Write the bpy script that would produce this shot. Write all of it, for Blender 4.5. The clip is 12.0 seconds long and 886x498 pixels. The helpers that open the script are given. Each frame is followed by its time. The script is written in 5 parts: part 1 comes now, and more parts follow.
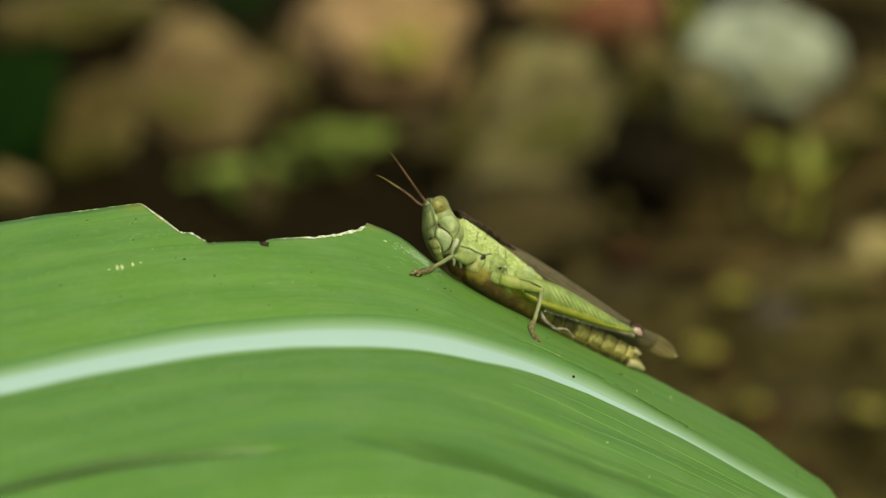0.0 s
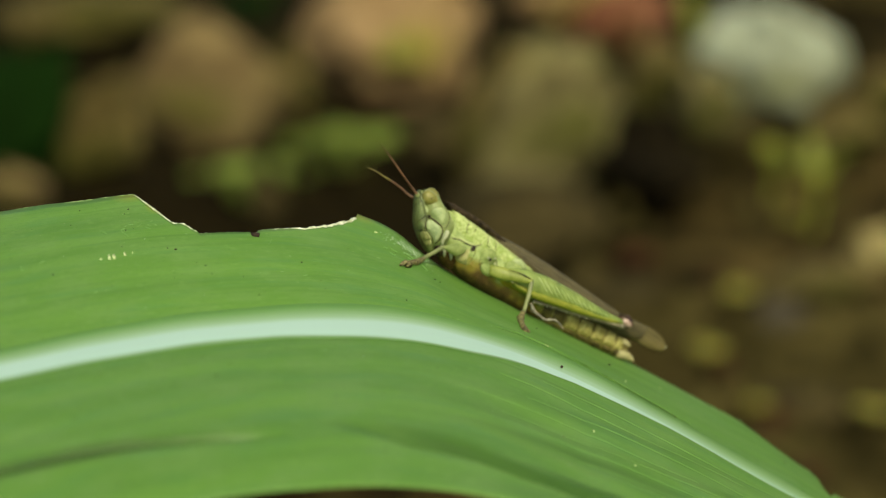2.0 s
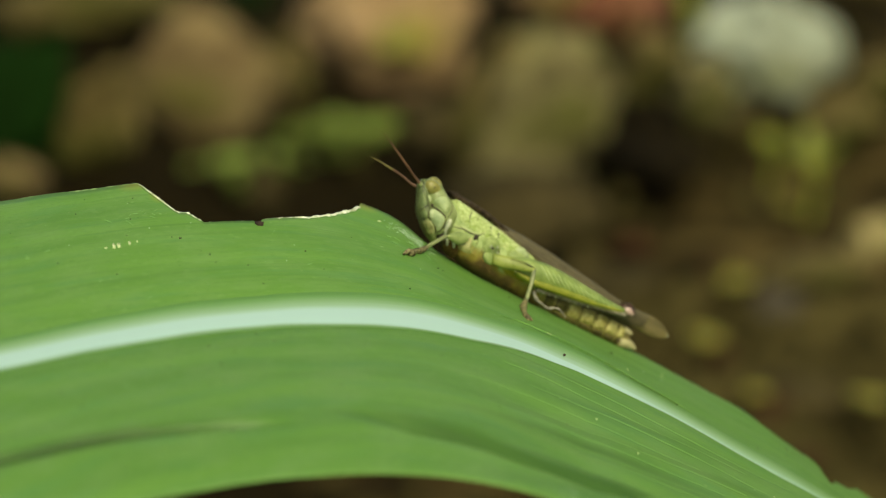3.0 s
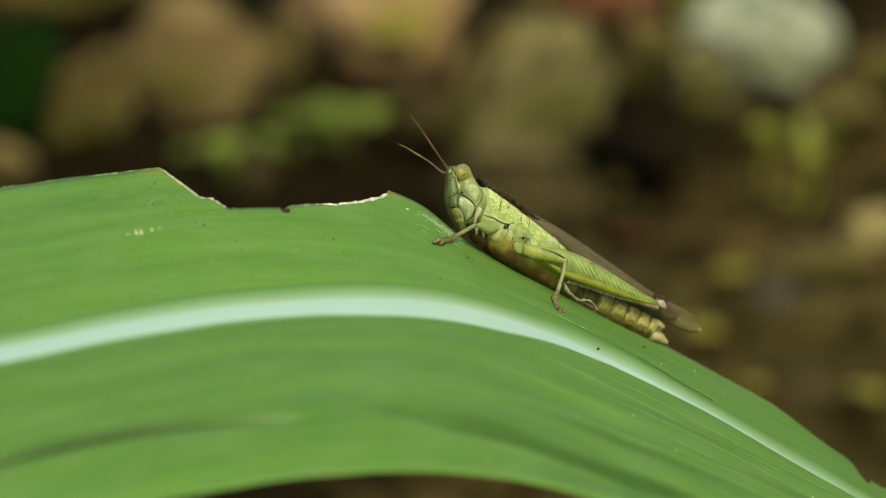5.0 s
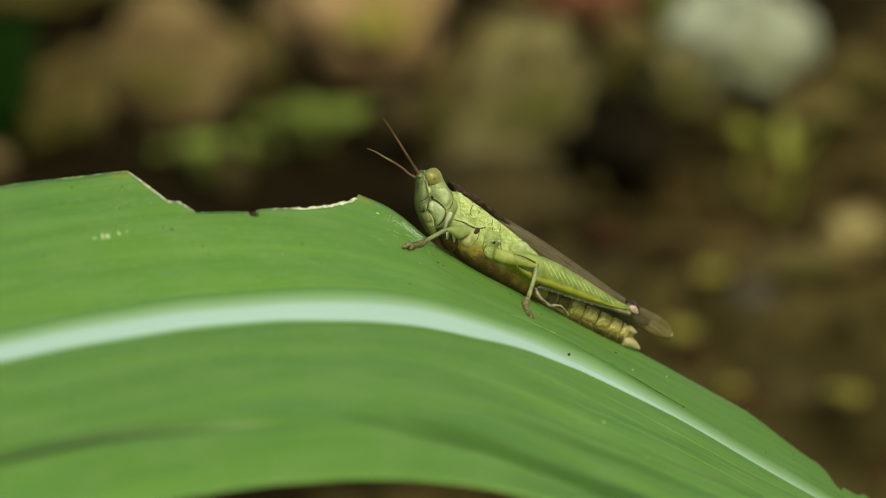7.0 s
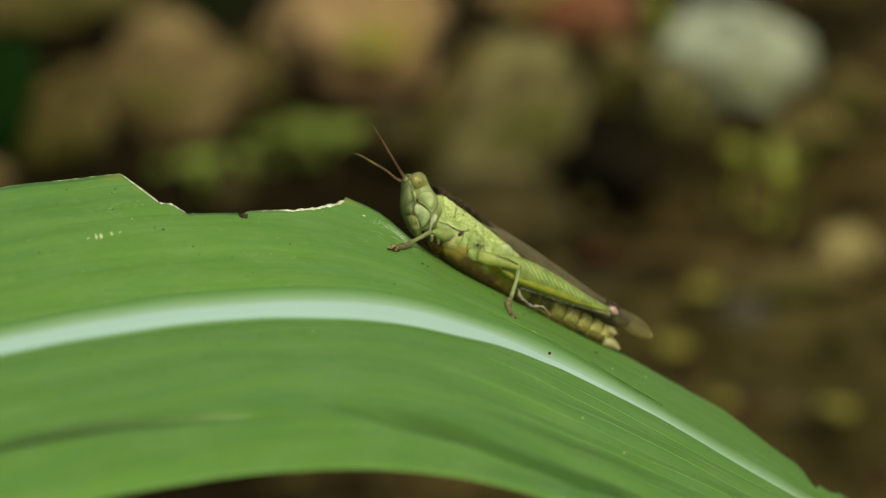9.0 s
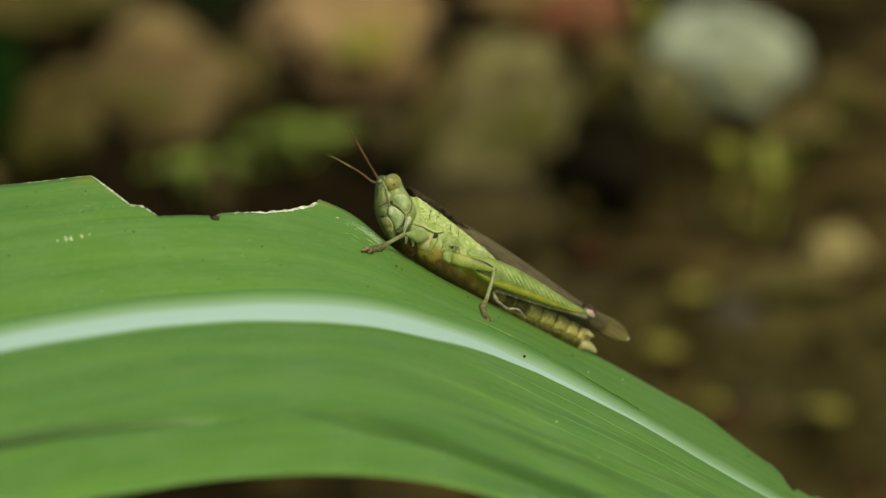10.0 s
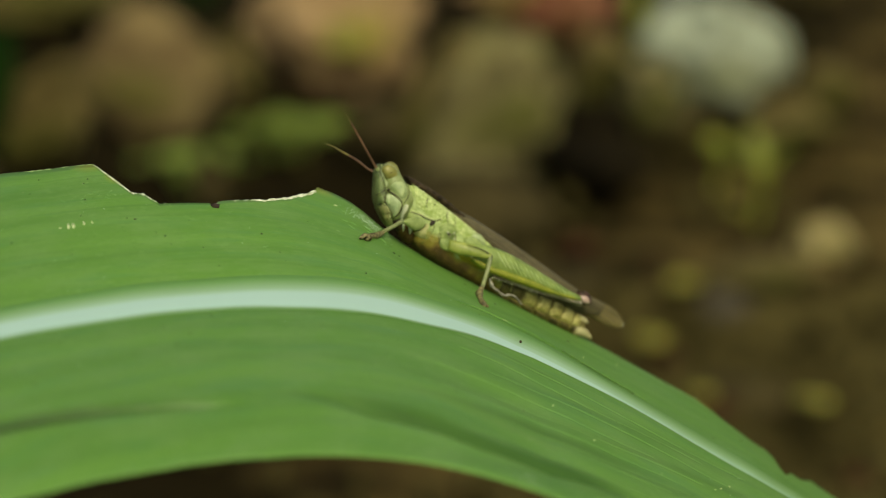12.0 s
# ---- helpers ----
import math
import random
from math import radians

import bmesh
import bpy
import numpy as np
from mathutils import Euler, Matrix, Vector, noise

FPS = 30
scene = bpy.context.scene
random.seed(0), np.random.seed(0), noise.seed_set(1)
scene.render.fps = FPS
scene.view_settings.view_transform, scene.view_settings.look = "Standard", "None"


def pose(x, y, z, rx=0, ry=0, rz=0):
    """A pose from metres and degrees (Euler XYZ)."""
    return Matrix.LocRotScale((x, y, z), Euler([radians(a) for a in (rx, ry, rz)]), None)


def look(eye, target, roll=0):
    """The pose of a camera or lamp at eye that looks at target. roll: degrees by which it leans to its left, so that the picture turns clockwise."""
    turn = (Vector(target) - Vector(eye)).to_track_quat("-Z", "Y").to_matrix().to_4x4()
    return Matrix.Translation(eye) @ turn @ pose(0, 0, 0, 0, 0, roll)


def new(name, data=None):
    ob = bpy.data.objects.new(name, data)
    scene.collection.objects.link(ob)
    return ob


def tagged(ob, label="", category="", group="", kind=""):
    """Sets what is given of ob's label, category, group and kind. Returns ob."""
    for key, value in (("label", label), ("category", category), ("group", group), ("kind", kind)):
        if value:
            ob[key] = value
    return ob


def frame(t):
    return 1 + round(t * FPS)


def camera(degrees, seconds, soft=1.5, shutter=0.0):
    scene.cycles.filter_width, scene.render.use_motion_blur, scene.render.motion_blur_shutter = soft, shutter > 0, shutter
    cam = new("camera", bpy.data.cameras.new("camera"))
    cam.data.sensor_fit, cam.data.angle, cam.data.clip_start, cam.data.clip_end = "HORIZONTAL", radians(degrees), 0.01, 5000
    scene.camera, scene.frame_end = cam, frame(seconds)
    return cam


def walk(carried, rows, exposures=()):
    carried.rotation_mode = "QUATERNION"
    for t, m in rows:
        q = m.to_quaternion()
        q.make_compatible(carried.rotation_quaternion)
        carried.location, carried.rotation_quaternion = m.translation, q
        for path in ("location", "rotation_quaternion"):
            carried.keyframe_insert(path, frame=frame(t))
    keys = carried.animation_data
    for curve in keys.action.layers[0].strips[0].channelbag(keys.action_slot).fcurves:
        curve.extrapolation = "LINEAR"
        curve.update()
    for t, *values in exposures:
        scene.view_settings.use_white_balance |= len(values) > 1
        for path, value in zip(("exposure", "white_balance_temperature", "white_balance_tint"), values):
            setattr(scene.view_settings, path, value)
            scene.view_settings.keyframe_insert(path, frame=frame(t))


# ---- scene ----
from mathutils.bvhtree import BVHTree

# ---------------------------------------------------------------- camera
cam = camera(16, 12.0, soft=1.1)
cam.data.dof.use_dof = True
cam.data.dof.focus_distance = 0.351
cam.data.dof.aperture_fstop = 19.5
walk(cam, [
    (0.0, pose(0.00000, -0.33829, 0.36013, 70.0000, 0.0001, -0.0001)),
    (0.5, pose(0.00175, -0.34125, 0.36036, 70.0480, 0.1346, 0.0950)),
    (1.0, pose(0.00144, -0.34189, 0.36087, 70.0283, 0.0732, 0.0626)),
    (1.5, pose(0.00191, -0.34147, 0.35967, 70.1049, 0.0595, 0.2160)),
    (2.0, pose(0.00283, -0.34198, 0.35986, 70.0833, 0.0018, 0.2869)),
    (2.5, pose(0.00205, -0.34580, 0.36015, 70.0340, 0.0264, 0.2312)),
    (2.7, pose(0.00258, -0.34531, 0.36052, 69.9642, 0.0369, 0.2332)),
    (4.3, pose(-0.00419, -0.33396, 0.35764, 69.7451, -0.4450, -0.1307)),
    (4.5, pose(-0.00358, -0.33415, 0.35789, 69.6523, -0.4567, -0.0251)),
    (5.0, pose(-0.00431, -0.33302, 0.35665, 69.6653, -0.6301, -0.0797)),
    (5.5, pose(-0.00445, -0.33372, 0.35698, 69.6278, -0.6451, -0.0892)),
    (6.0, pose(-0.00556, -0.33575, 0.35824, 69.5568, -0.6826, -0.3222)),
    (6.5, pose(-0.00504, -0.33318, 0.35745, 69.6419, -0.7291, -0.3710)),
    (7.0, pose(-0.00303, -0.33034, 0.35639, 69.6424, -0.8967, -0.3366)),
    (7.2, pose(-0.00307, -0.33126, 0.35617, 69.6779, -0.9013, -0.3903)),
    (9.0, pose(-0.00118, -0.34025, 0.35740, 70.0774, -0.9899, -0.2720)),
    (9.5, pose(-0.00131, -0.33625, 0.35635, 70.1067, -1.1338, -0.2974)),
    (10.0, pose(0.00140, -0.33739, 0.35656, 70.0955, -0.9781, -0.3368)),
    (10.5, pose(0.00008, -0.33630, 0.35546, 70.1444, -1.1471, -0.4099)),
    (11.0, pose(-0.00095, -0.33504, 0.35588, 70.0800, -1.1619, -0.5122)),
    (11.5, pose(0.00020, -0.33970, 0.35666, 70.0478, -0.9805, -0.5831)),
    (12.0, pose(0.00021, -0.34212, 0.35724, 70.0186, -0.9492, -0.6016)),
], exposures=[(0, 0.44, 7200, 2), (5, 0.47, 7200, 2), (6.2, 0.39, 7200, 2), (7.2, 0.38, 7200, 2), (9, 0.27, 7200, 2), (12, 0.22, 7200, 2)])

# ---------------------------------------------------------------- light: soft daylight under an overcast sky
world = bpy.data.worlds.new("world")
scene.world = world
world.use_nodes = True
wn = world.node_tree
sky = wn.nodes.new("ShaderNodeTexSky")
sky.sky_type, sky.sun_disc = "NISHITA", False
sky.sun_elevation, sky.sun_rotation = radians(54), radians(159)
sky.dust_density, sky.air_density, sky.ozone_density = 4.0, 1.0, 0.6
wn.links.new(sky.outputs["Color"], wn.nodes["Background"].inputs["Color"])
wn.nodes["Background"].inputs["Strength"].default_value = 0.10
sun = new("sun", bpy.data.lights.new("sun", "SUN"))
sun.data.energy, sun.data.angle, sun.data.color = 1.5, radians(18), (1.0, 0.95, 0.86)
sun.matrix_world = look((0.35, -0.9, 1.35), (0, 0, 0))


# ---------------------------------------------------------------- materials
def rgb(r, g, b):
    """A linear colour from 0..255 display values."""
    return tuple((c / 255 / 12.92) if c < 10 else ((c / 255 + 0.055) / 1.055) ** 2.4 for c in (r, g, b)) + (1,)


def material(name, dark, light, scale=900, fine=5000, rough=0.55, bump=0.2, depth=0.0002, contrast=1.0, glow=0.0, spec=0.4, stretch=(1, 1, 1), sss=0.0):
    """Two-scale mottled surface in object space; glow: share of light that shines through."""
    m = bpy.data.materials.new(name)
    m.use_nodes = True
    t, n = m.node_tree, m.node_tree.nodes
    b = n["Principled BSDF"]
    co = n.new("ShaderNodeTexCoord")
    mp = n.new("ShaderNodeMapping")
    mp.inputs["Scale"].default_value = stretch
    t.links.new(co.outputs["Object"], mp.inputs["Vector"])
    a, f = n.new("ShaderNodeTexNoise"), n.new("ShaderNodeTexNoise")
    a.inputs["Scale"].default_value, a.inputs["Detail"].default_value = scale, 5
    f.inputs["Scale"].default_value, f.inputs["Detail"].default_value = fine, 3
    for x in (a, f):
        t.links.new(mp.outputs["Vector"], x.inputs["Vector"])
    add = n.new("ShaderNodeMath")
    add.operation = "MULTIPLY_ADD"
    add.inputs[1].default_value = 0.35
    t.links.new(f.outputs["Fac"], add.inputs[0])
    t.links.new(a.outputs["Fac"], add.inputs[2])
    ramp = n.new("ShaderNodeValToRGB")
    w = 0.16 / contrast
    ramp.color_ramp.elements[0].position, ramp.color_ramp.elements[1].position = 0.67 - w, 0.67 + w
    ramp.color_ramp.elements[0].color, ramp.color_ramp.elements[1].color = dark, light
    t.links.new(add.outputs[0], ramp.inputs["Fac"])
    t.links.new(ramp.outputs["Color"], b.inputs["Base Color"])
    b.inputs["Roughness"].default_value = rough
    b.inputs["Specular IOR Level"].default_value = spec
    if sss:
        b.inputs["Subsurface Weight"].default_value = sss
        b.inputs["Subsurface Scale"].default_value = 0.0006
        b.inputs["Subsurface Radius"].default_value = (1.0, 0.9, 0.4)
    bp = n.new("ShaderNodeBump")
    bp.inputs["Strength"].default_value, bp.inputs["Distance"].default_value = bump, depth
    t.links.new(add.outputs[0], bp.inputs["Height"])
    t.links.new(bp.outputs["Normal"], b.inputs["Normal"])
    if glow:
        tr, mix = n.new("ShaderNodeBsdfTranslucent"), n.new("ShaderNodeMixShader")
        t.links.new(ramp.outputs["Color"], tr.inputs["Color"])
        mix.inputs["Fac"].default_value = glow
        t.links.new(b.outputs[0], mix.inputs[1])
        t.links.new(tr.outputs[0], mix.inputs[2])
        t.links.new(mix.outputs[0], n["Material Output"].inputs["Surface"])
    return m


def blade_material():
    """Maize leaf: fine parallel veins along the blade, paler bands, faint dusty bloom and freckles."""
    m = bpy.data.materials.new("maize_blade")
    m.use_nodes = True
    t, n = m.node_tree, m.node_tree.nodes
    b = n["Principled BSDF"]
    uv = n.new("ShaderNodeUVMap")

    def streak(sx, sy, detail):
        mp, x = n.new("ShaderNodeMapping"), n.new("ShaderNodeTexNoise")
        mp.inputs["Scale"].default_value = (sx, sy, 1)
        t.links.new(uv.outputs["UV"], mp.inputs["Vector"])
        t.links.new(mp.outputs["Vector"], x.inputs["Vector"])
        x.inputs["Scale"].default_value, x.inputs["Detail"].default_value = 1.0, detail
        return x.outputs["Fac"]

    def mixed(fac, a, c, lo, hi):
        ramp = n.new("ShaderNodeMapRange")
        ramp.inputs["From Min"].default_value, ramp.inputs["From Max"].default_value = lo, hi
        t.links.new(fac, ramp.inputs["Value"])
        mix = n.new("ShaderNodeMix")
        mix.data_type = "RGBA"
        t.links.new(ramp.outputs[0], mix.inputs["Factor"])
        for sock, v in ((mix.inputs["A"], a), (mix.inputs["B"], c)):
            if isinstance(v, tuple):
                sock.default_value = v
            else:
                t.links.new(v, sock)
        return mix.outputs["Result"]

    wide, veins, hair, cloud = streak(0.7, 7, 2), streak(0.6, 60, 2), streak(2, 220, 1), streak(9, 8, 4)
    col = mixed(wide, LEAF_DARK, LEAF_LIGHT, 0.35, 0.68)
    col = mixed(veins, col, LEAF_VEIN, 0.56, 0.95)
    col = mixed(cloud, col, LEAF_BLOOM, 0.42, 0.95)
    col = mixed(streak(1.6, 120, 2), col, rgb(88, 134, 53), 0.58, 1.3)
    col = mixed(streak(1.1, 24, 3), col, rgb(80, 126, 46), 0.58, 1.0)
    col = mixed(streak(40, 40, 4), col, rgb(126, 168, 86), 0.56, 0.95)
    col = mixed(streak(70, 110, 3), col, rgb(90, 136, 54), 0.56, 0.9)
    col = mixed(streak(5, 16, 3), col, rgb(92, 146, 76), 0.52, 0.9)
    speck = n.new("ShaderNodeTexNoise")
    mp = n.new("ShaderNodeMapping")
    mp.inputs["Scale"].default_value = (70, 45, 1)
    t.links.new(uv.outputs["UV"], mp.inputs["Vector"])
    t.links.new(mp.outputs["Vector"], speck.inputs["Vector"])
    speck.inputs["Scale"].default_value, speck.inputs["Detail"].default_value = 1.0, 1
    col = mixed(speck.outputs["Fac"], col, rgb(160, 190, 120), 0.74, 0.95)
    # yellowed corners of the notch
    for cu, cv, ru, rv in ((0.306, 1.0, 0.045, 0.07), (0.712, 1.0, 0.03, 0.09), (0.345, 0.89, 0.02, 0.07)):
        sh, ln = n.new("ShaderNodeMapping"), n.new("ShaderNodeVectorMath")
        sh.inputs["Location"].default_value, sh.inputs["Scale"].default_value = (-cu / ru, -cv / rv, 0), (1 / ru, 1 / rv, 0)
        t.links.new(uv.outputs["UV"], sh.inputs["Vector"])
        ln.operation = "LENGTH"
        t.links.new(sh.outputs["Vector"], ln.inputs[0])
        col = mixed(ln.outputs["Value"], rgb(150, 162, 66), col, 0.1, 1.0)
    # dark ellipses along the near-half creases: fold shade put into the colour
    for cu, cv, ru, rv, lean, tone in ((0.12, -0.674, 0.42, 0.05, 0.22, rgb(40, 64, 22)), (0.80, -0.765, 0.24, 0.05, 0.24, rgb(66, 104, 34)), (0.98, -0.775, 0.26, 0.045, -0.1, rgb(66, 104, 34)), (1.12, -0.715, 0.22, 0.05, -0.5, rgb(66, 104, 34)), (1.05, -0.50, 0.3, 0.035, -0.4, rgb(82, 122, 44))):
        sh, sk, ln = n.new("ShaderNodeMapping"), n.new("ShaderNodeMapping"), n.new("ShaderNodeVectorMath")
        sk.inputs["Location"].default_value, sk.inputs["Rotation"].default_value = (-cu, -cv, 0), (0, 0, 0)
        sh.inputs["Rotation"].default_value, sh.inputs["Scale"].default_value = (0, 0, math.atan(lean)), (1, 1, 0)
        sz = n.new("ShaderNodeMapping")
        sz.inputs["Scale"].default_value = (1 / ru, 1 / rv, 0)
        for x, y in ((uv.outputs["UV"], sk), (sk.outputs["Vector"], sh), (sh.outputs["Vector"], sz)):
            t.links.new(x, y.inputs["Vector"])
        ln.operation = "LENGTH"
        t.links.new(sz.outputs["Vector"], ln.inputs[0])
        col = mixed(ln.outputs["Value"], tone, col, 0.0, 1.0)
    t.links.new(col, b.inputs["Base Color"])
    b.inputs["Roughness"].default_value, b.inputs["Specular IOR Level"].default_value = 0.5, 0.35
    hsum = n.new("ShaderNodeMath")
    hsum.operation = "MULTIPLY_ADD"
    hsum.inputs[1].default_value = 0.4
    t.links.new(hair, hsum.inputs[0])
    t.links.new(veins, hsum.inputs[2])
    bp = n.new("ShaderNodeBump")
    bp.inputs["Strength"].default_value, bp.inputs["Distance"].default_value = 0.16, 0.0004
    t.links.new(hsum.outputs[0], bp.inputs["Height"])
    t.links.new(bp.outputs["Normal"], b.inputs["Normal"])
    tr, mix = n.new("ShaderNodeBsdfTranslucent"), n.new("ShaderNodeMixShader")
    t.links.new(col, tr.inputs["Color"])
    mix.inputs["Fac"].default_value = 0.25
    t.links.new(b.outputs[0], mix.inputs[1])
    t.links.new(tr.outputs[0], mix.inputs[2])
    t.links.new(mix.outputs[0], n["Material Output"].inputs["Surface"])
    return m


def rib_material():
    """Pale midrib: white-green core that runs out into green at both sides, with fine lengthwise fibres."""
    m = bpy.data.materials.new("maize_midrib")
    m.use_nodes = True
    t, n = m.node_tree, m.node_tree.nodes
    b = n["Principled BSDF"]
    uv, sep = n.new("ShaderNodeUVMap"), n.new("ShaderNodeSeparateXYZ")
    t.links.new(uv.outputs["UV"], sep.inputs[0])
    mp, x = n.new("ShaderNodeMapping"), n.new("ShaderNodeTexNoise")
    mp.inputs["Scale"].default_value = (3, 14, 1)
    t.links.new(uv.outputs["UV"], mp.inputs["Vector"])
    t.links.new(mp.outputs["Vector"], x.inputs["Vector"])
    x.inputs["Scale"].default_value = 1.0
    wob = n.new("ShaderNodeMath")
    wob.operation = "MULTIPLY_ADD"
    wob.inputs[1].default_value = 0.09
    t.links.new(x.outputs["Fac"], wob.inputs[0])
    t.links.new(sep.outputs["Y"], wob.inputs[2])
    ramp = n.new("ShaderNodeValToRGB")
    e = ramp.color_ramp.elements
    e[0].position, e[0].color = 0.06, LEAF_DARK
    e[1].position, e[1].color = 0.98, rgb(98, 146, 62)
    for p, c in ((0.11, rgb(120, 158, 94)), (0.19, RIB_PALE), (0.53, RIB_PALE), (0.62, rgb(164, 200, 158)), (0.74, rgb(142, 180, 122)), (0.88, rgb(118, 162, 86))):
        k = e.new(p)
        k.color = c
    t.links.new(wob.outputs[0], ramp.inputs["Fac"])
    # greener towards the tip
    away, mixc = n.new("ShaderNodeMapRange"), n.new("ShaderNodeMix")
    away.inputs["From Min"].default_value, away.inputs["From Max"].default_value = 1.08, 1.5
    away.inputs["To Max"].default_value = 0.7
    t.links.new(sep.outputs["X"], away.inputs["Value"])
    mixc.data_type = "RGBA"
    mixc.inputs["B"].default_value = rgb(118, 158, 86)
    t.links.new(away.outputs[0], mixc.inputs["Factor"])
    t.links.new(ramp.outputs["Color"], mixc.inputs["A"])
    t.links.new(mixc.outputs["Result"], b.inputs["Base Color"])
    b.inputs["Roughness"].default_value = 0.5
    bp = n.new("ShaderNodeBump")
    bp.inputs["Strength"].default_value, bp.inputs["Distance"].default_value = 0.2, 0.0002
    t.links.new(x.outputs["Fac"], bp.inputs["Height"])
    t.links.new(bp.outputs["Normal"], b.inputs["Normal"])
    tr, mix = n.new("ShaderNodeBsdfTranslucent"), n.new("ShaderNodeMixShader")
    t.links.new(ramp.outputs["Color"], tr.inputs["Color"])
    mix.inputs["Fac"].default_value = 0.12
    t.links.new(b.outputs[0], mix.inputs[1])
    t.links.new(tr.outputs[0], mix.inputs[2])
    t.links.new(mix.outputs[0], n["Material Output"].inputs["Surface"])
    return m


LEAF_DARK, LEAF_LIGHT = rgb(97, 144, 57), rgb(115, 162, 66)
LEAF_VEIN, LEAF_BLOOM = rgb(114, 159, 69), rgb(124, 163, 86)
RIB_PALE = rgb(181, 214, 194)

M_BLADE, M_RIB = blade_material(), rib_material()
M_STALK = material("maize_stalk", rgb(80, 110, 50), rgb(110, 140, 70), 60, 400, 0.5, 0.2)
M_DRY_EDGE = material("chewed_edge", rgb(170, 178, 130), rgb(234, 238, 208), 900, 4000, 0.8, 0.5)
M_ROT = material("black_nick", rgb(25, 18, 10), rgb(60, 45, 25), 1500, 6000, 0.8, 0.4)
M_RIM = material("pale_rim", rgb(126, 160, 86), rgb(160, 184, 118), 900, 4000, 0.7, 0.3)
M_FOLD = material("dark_fold", rgb(48, 76, 24), rgb(74, 106, 40), 1500, 6000, 0.7, 0.3)
M_PALE_VEIN = material("pale_vein", rgb(102, 149, 60), rgb(115, 160, 71), 1500, 6000, 0.6, 0.3)
M_SCAR = material("pale_scar", rgb(165, 190, 120), rgb(215, 220, 165), 2500, 8000, 0.7, 0.3)
M_SCRATCH = material("pale_scratch", rgb(112, 160, 84), rgb(140, 180, 112), 2500, 8000, 0.8, 0.3)
M_DUST = material("pale_dust", rgb(178, 206, 176), rgb(214, 228, 206), 2500, 8000, 0.9, 0.3)

M_HEAD = material("hopper_head", rgb(112, 126, 70), rgb(148, 160, 98), 700, 4500, 0.42, 0.5, 0.0002, 0.8)
M_FACE = material("hopper_face", rgb(72, 84, 40), rgb(116, 128, 70), 900, 4500, 0.45, 0.5, 0.0003, 0.9)
M_CHEEK = material("hopper_cheek", rgb(138, 156, 96), rgb(172, 186, 124), 800, 5000, 0.4, 0.5, 0.0002, 0.9)
M_MANDIBLE = material("hopper_mandible", rgb(148, 166, 112), rgb(184, 196, 142), 800, 5000, 0.42, 0.5, 0.0002, 0.9)
M_FRONTAL = material("hopper_frontal", rgb(94, 110, 60), rgb(132, 146, 86), 900, 5000, 0.45, 0.6, 0.0002, 1.0)
M_CLYPEUS = material("hopper_clypeus", rgb(102, 108, 58), rgb(142, 144, 84), 900, 5000, 0.42, 0.5, 0.0002, 1.0)
M_LABRUM = material("hopper_labrum", rgb(66, 70, 32), rgb(104, 106, 54), 900, 5000, 0.42, 0.5, 0.0002, 1.0)
M_LOBE = material("hopper_lobe", rgb(138, 138, 78), rgb(172, 172, 108), 900, 5000, 0.45, 0.4, 0.0002, 0.9)
M_SEGMENT = material("hopper_segment", rgb(142, 137, 64), rgb(194, 188, 110), 1100, 5000, 0.48, 0.7, 0.0003, 1.0)
# darker copy of the plate colour, with the shade by the thigh put in
M_SEGMENT_DARK = material("hopper_segment_dark", rgb(62, 55, 23), rgb(104, 95, 44), 1100, 5000, 0.5, 0.7, 0.0003, 1.0)
M_EYE = material("hopper_eye", rgb(122, 120, 56), rgb(154, 150, 80), 500, 2500, 0.36, 0.08, spec=0.35)
M_PRONOTUM = material("hopper_pronotum", rgb(160, 182, 92), rgb(206, 218, 144), 1700, 6000, 0.5, 0.9, 0.0003, 1.3)
M_PLEURA = material("hopper_side", rgb(120, 140, 68), rgb(158, 173, 98), 1300, 5200, 0.5, 0.8, 0.0003, 0.9)
M_BELLY = material("hopper_belly", rgb(48, 36, 14), rgb(98, 80, 34), 900, 4500, 0.75, 0.5, 0.0002, 1.0, spec=0.15)
M_VALVE = material("hopper_valve", rgb(146, 140, 88), rgb(190, 184, 132), 800, 3500, 0.5, 0.3)


